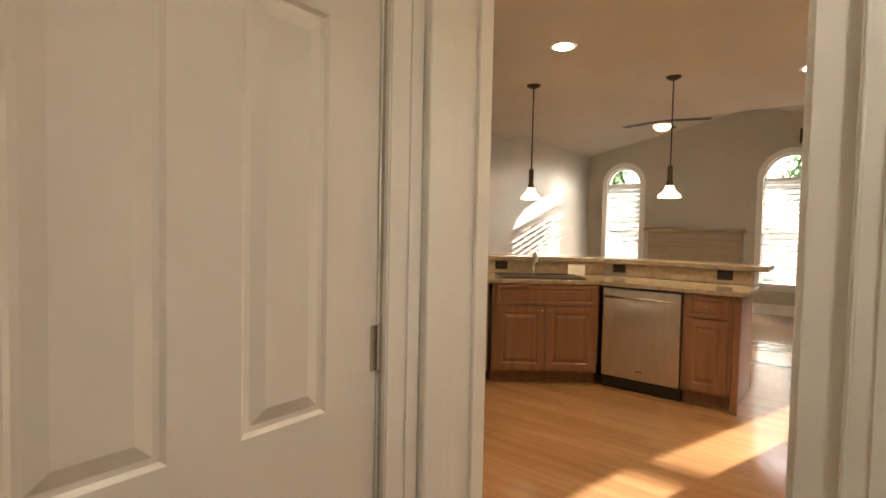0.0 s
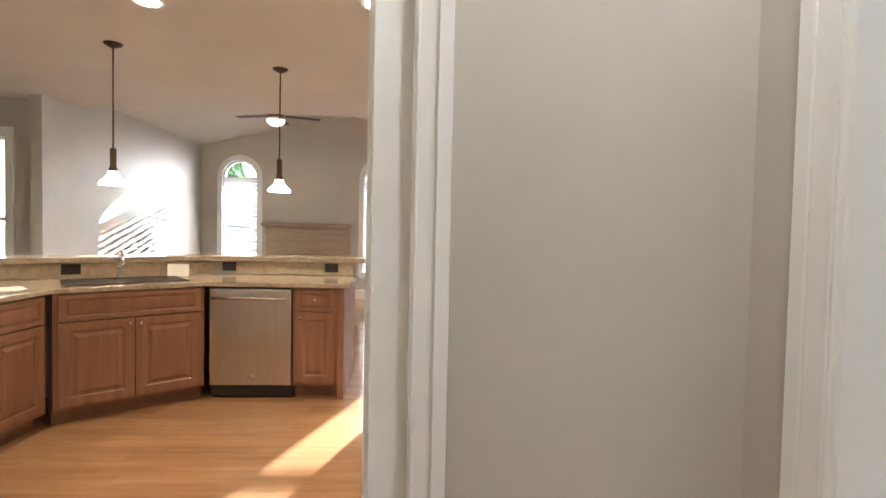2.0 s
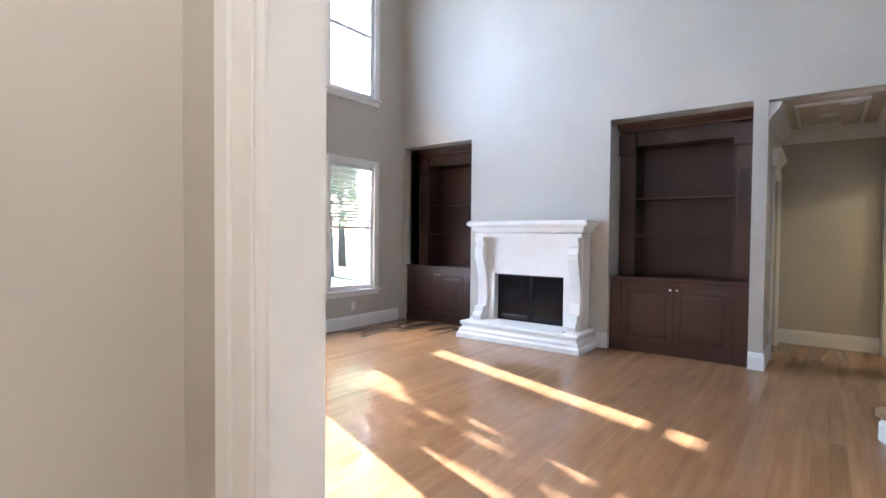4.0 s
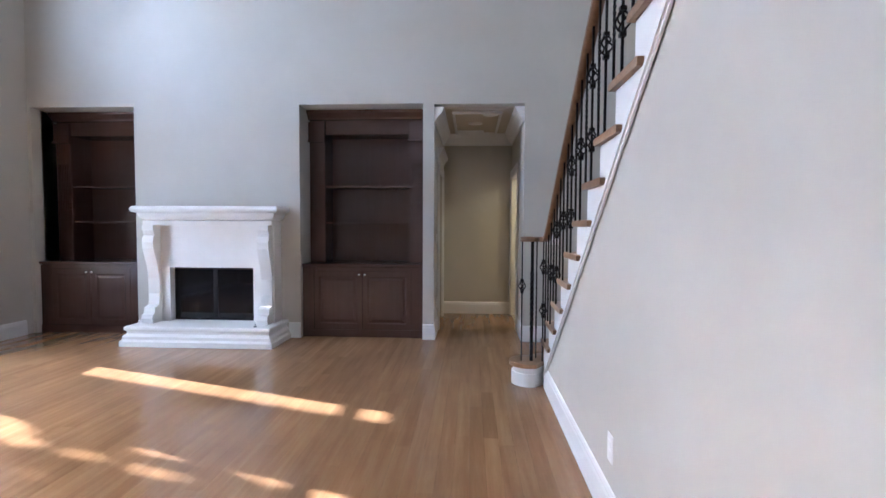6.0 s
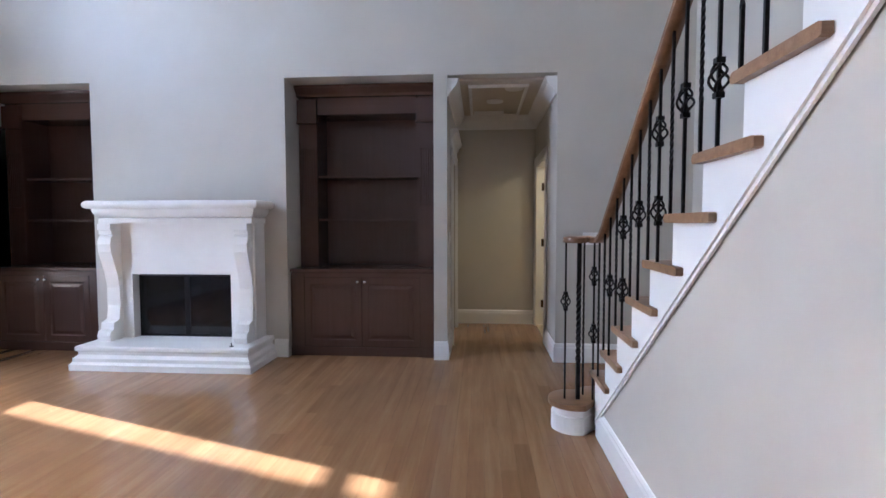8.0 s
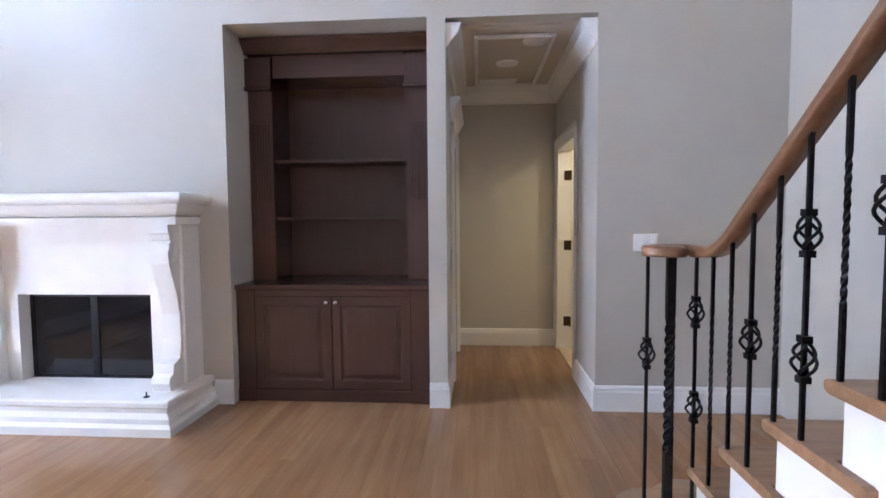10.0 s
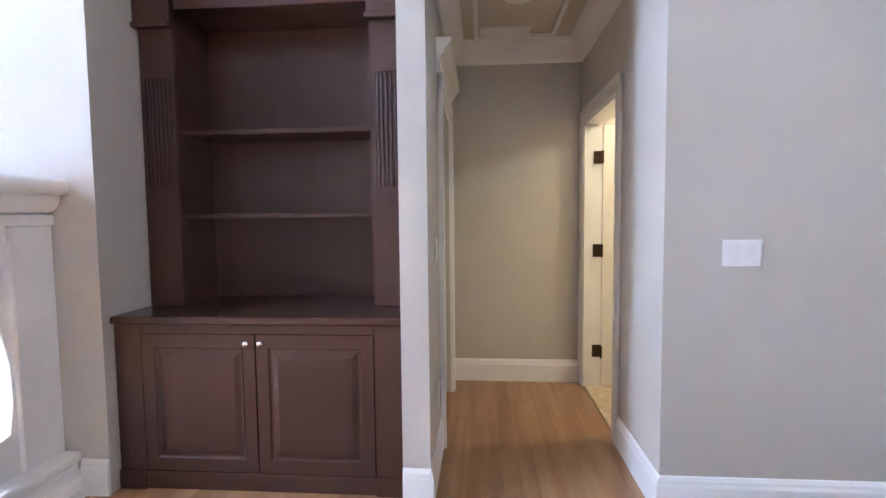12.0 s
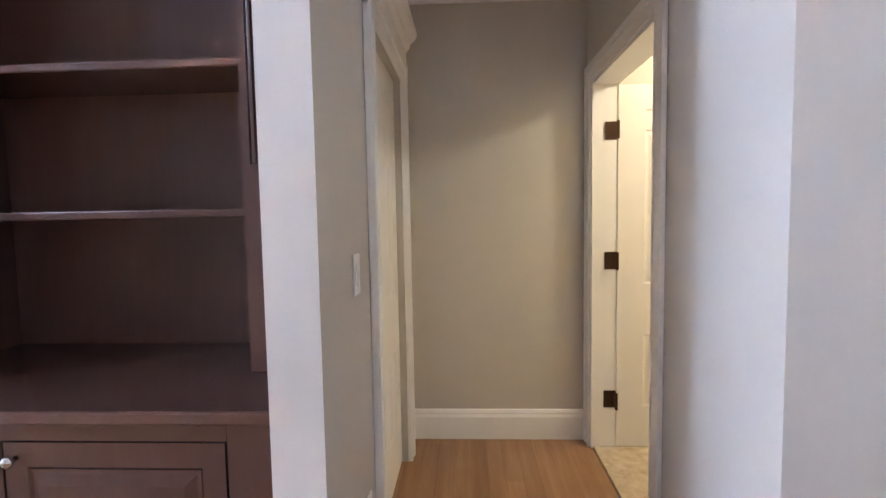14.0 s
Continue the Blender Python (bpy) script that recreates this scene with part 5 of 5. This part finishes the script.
# Area lamps add to the sky's own light to lift the rooms.
for x0, x1, z0, z1, y, watts in ((4.74, 5.34, 0.60, 2.15, WY + 0.14, 6), (4.74, 5.34, 3.17, 4.81, WY + 0.14, 7), (5.65, 6.37, 3.17, 4.81, WY + 0.14, 2), (3.90, 4.49, 3.17, 4.81, WY + 0.14, 3), (2.67, 3.2, 0.6, 2.3, KY1 + 0.12, 4)):
    lamp("window_daylight", "AREA", look(((x0 + x1) / 2, y, (z0 + z1) / 2), ((x0 + x1) / 2, y - 1, (z0 + z1) / 2)), watts, SKYBLUE, size=x1 - x0, size_y=z1 - z0)


# ---------------------------------------------------------------- outside
def tree(x, y, height, spread, seed, trunk=0.2, leaves=900, low=0.28):
    r = random.Random(seed)
    t = thing("tree", (x, y, -0.6), "tall leafy tree outside the windows, added as view and sun screen", "tree", "garden trees")
    bm = bmesh.new()
    sweep(bm, [(0.15 * math.sin(i * 0.9 + seed), 0.12 * math.cos(i * 1.3), height * 0.8 * i / 7) for i in range(8)], ring(trunk, 10))
    for v in bm.verts:
        f = 1 - 0.75 * min(v.co.z / (height * 0.8), 1)
        cx, cy = 0.15 * math.sin(v.co.z / (height * 0.8) * 7 * 0.9 + seed), 0.12 * math.cos(v.co.z / (height * 0.8) * 7 * 1.3)
        v.co.x, v.co.y = cx + (v.co.x - cx) * f, cy + (v.co.y - cy) * f
    tips = []
    for i in range(9):
        a, z0 = r.random() * 6.28, height * (low + (0.8 - low) * i / 9)
        ln = spread * (0.6 + 0.5 * r.random()) * (1.1 - 0.5 * i / 9)
        pts = [(ln * q * math.cos(a + 0.3 * q), ln * q * math.sin(a + 0.3 * q), z0 + ln * 0.45 * q ** 1.3) for q in (0, 0.35, 0.7, 1.0)]
        sweep(bm, pts, ring(trunk * 0.22, 6), (0.1, 0.2, 1))
        tips += [Vector(p) for p in pts[1:]]
    part("trunk", bm, BARK, t, smooth=True)
    bm = bmesh.new()
    for i in range(leaves):
        c = r.choice(tips) + Vector((r.gauss(0, 0.55), r.gauss(0, 0.55), r.gauss(0, 0.5))) * spread * 0.36
        s = 0.10 + 0.12 * r.random()
        q = Euler((r.random() * 6.3, r.random() * 6.3, r.random() * 6.3)).to_matrix()
        for k2 in range(3):
            o = Vector((r.gauss(0, 0.16), r.gauss(0, 0.16), r.gauss(0, 0.16)))
            v = [bm.verts.new(c + o + q @ Vector(p)) for p in ((-s, 0, 0), (0, -s * 0.5, 0.02), (s, 0, 0), (0, s * 0.5, 0.02))]
            bm.faces.new(v)
    part("crown", bm, LEAF, t)
    return t


# The first two are unseen, added to shade and dapple the living room sunbeams.
for i, (x, y, h, sp, tr, n, low) in enumerate(((7.88, 13.0, 12, 2.1, 0.42, 2600, 0.46), (6.80, 12.0, 5.2, 0.20, 0.03, 45, 0.36), (4.2, 15.8, 12, 2.0, 0.16, 900, 0.62), (12.9, 15.5, 10, 2.6, 0.16, 320, 0.3), (16.0, 19.0, 11, 3.0, 0.2, 500, 0.3), (-4.6, 27.5, 9, 2.6, 0.2, 1300, 0.12), (0.2, 30.0, 11, 2.8, 0.2, 1500, 0.1), (-7.6, 25.0, 9, 2.6, 0.16, 1300, 0.12), (9.5, 27.0, 9, 2.4, 0.18, 1300, 0.1), (-9.0, 17.0, 12, 3.2, 0.2, 500, 0.25), (21.0, 24.0, 13, 3.6, 0.25, 600, 0.25))):
    tree(x, y, h, sp, 11 + i, tr, n, low)


# ---------------------------------------------------------------- floor
floor = structure("floor", boxes((0.3, HX + 0.1, -0.4, A0 - 0.05, -0.12, -0.020), (KX0, FX + 0.75, A0 - 0.05, WY + 0.2, -0.12, -0.020), (KX0, BX1 + 0.12, WY + 0.2, KY1 + 0.1, -0.12, -0.020)), SUBFLOOR, "oak strip floor with a satin finish", "floor")
BW = 0.083
near_boards, far_boards = [], []
rng = random.Random(5)
y = -0.4
while y < KY1:
    # the rooms' reach along x at this row of boards
    west = 0.32 if y < A0 - 0.05 else BX0 - 0.1 if y > 7.1 else KX0
    east = HX if 0.88 < y < 2.0 else FX + 0.7 if y < WY + 0.1 else BX1 + 0.1
    x = KX0 - rng.random() * 1.2
    while x < HX:
        length = rng.choice((0.55, 0.8, 1.0, 1.25, 1.5, 1.9))
        a, b = max(x, west), min(x + length, east)
        if b - a > 0.05:
            (near_boards if 2.6 < a < 7.4 and 0.9 < y < 3.9 else far_boards).append((a, b, y, round(length, 2)))
        x += length
    y += BW
near_boards.sort(key=lambda q: (q[2] - 1.7) ** 2)
far_boards += near_boards[300:]
shared = {}
for a, b, y, length in near_boards[:300]:
    size = round(b - a, 2)
    if size not in shared:
        shared[size] = mesh_of("floor_plank", boxes((0, size - 0.0006, 0, BW - 0.0006, -0.0198, 0.0)), FLOOR)
    ob = new("floor_plank", shared[size])
    ob.parent = floor
    ob.location = (a, y, 0)
bm = bmesh.new()
for a, b, y, length in far_boards:
    box(bm, a, b - 0.0006, y, y + BW - 0.0006, -0.0198, 0.0)
tagged(part("floor_planks", bm, FLOOR, floor), kind="stuff")
ground = structure("ground", boxes((-400, 400, -400, 400, -0.7, -0.6)), LAWN, "lawn and leaf litter round the house", "ground")
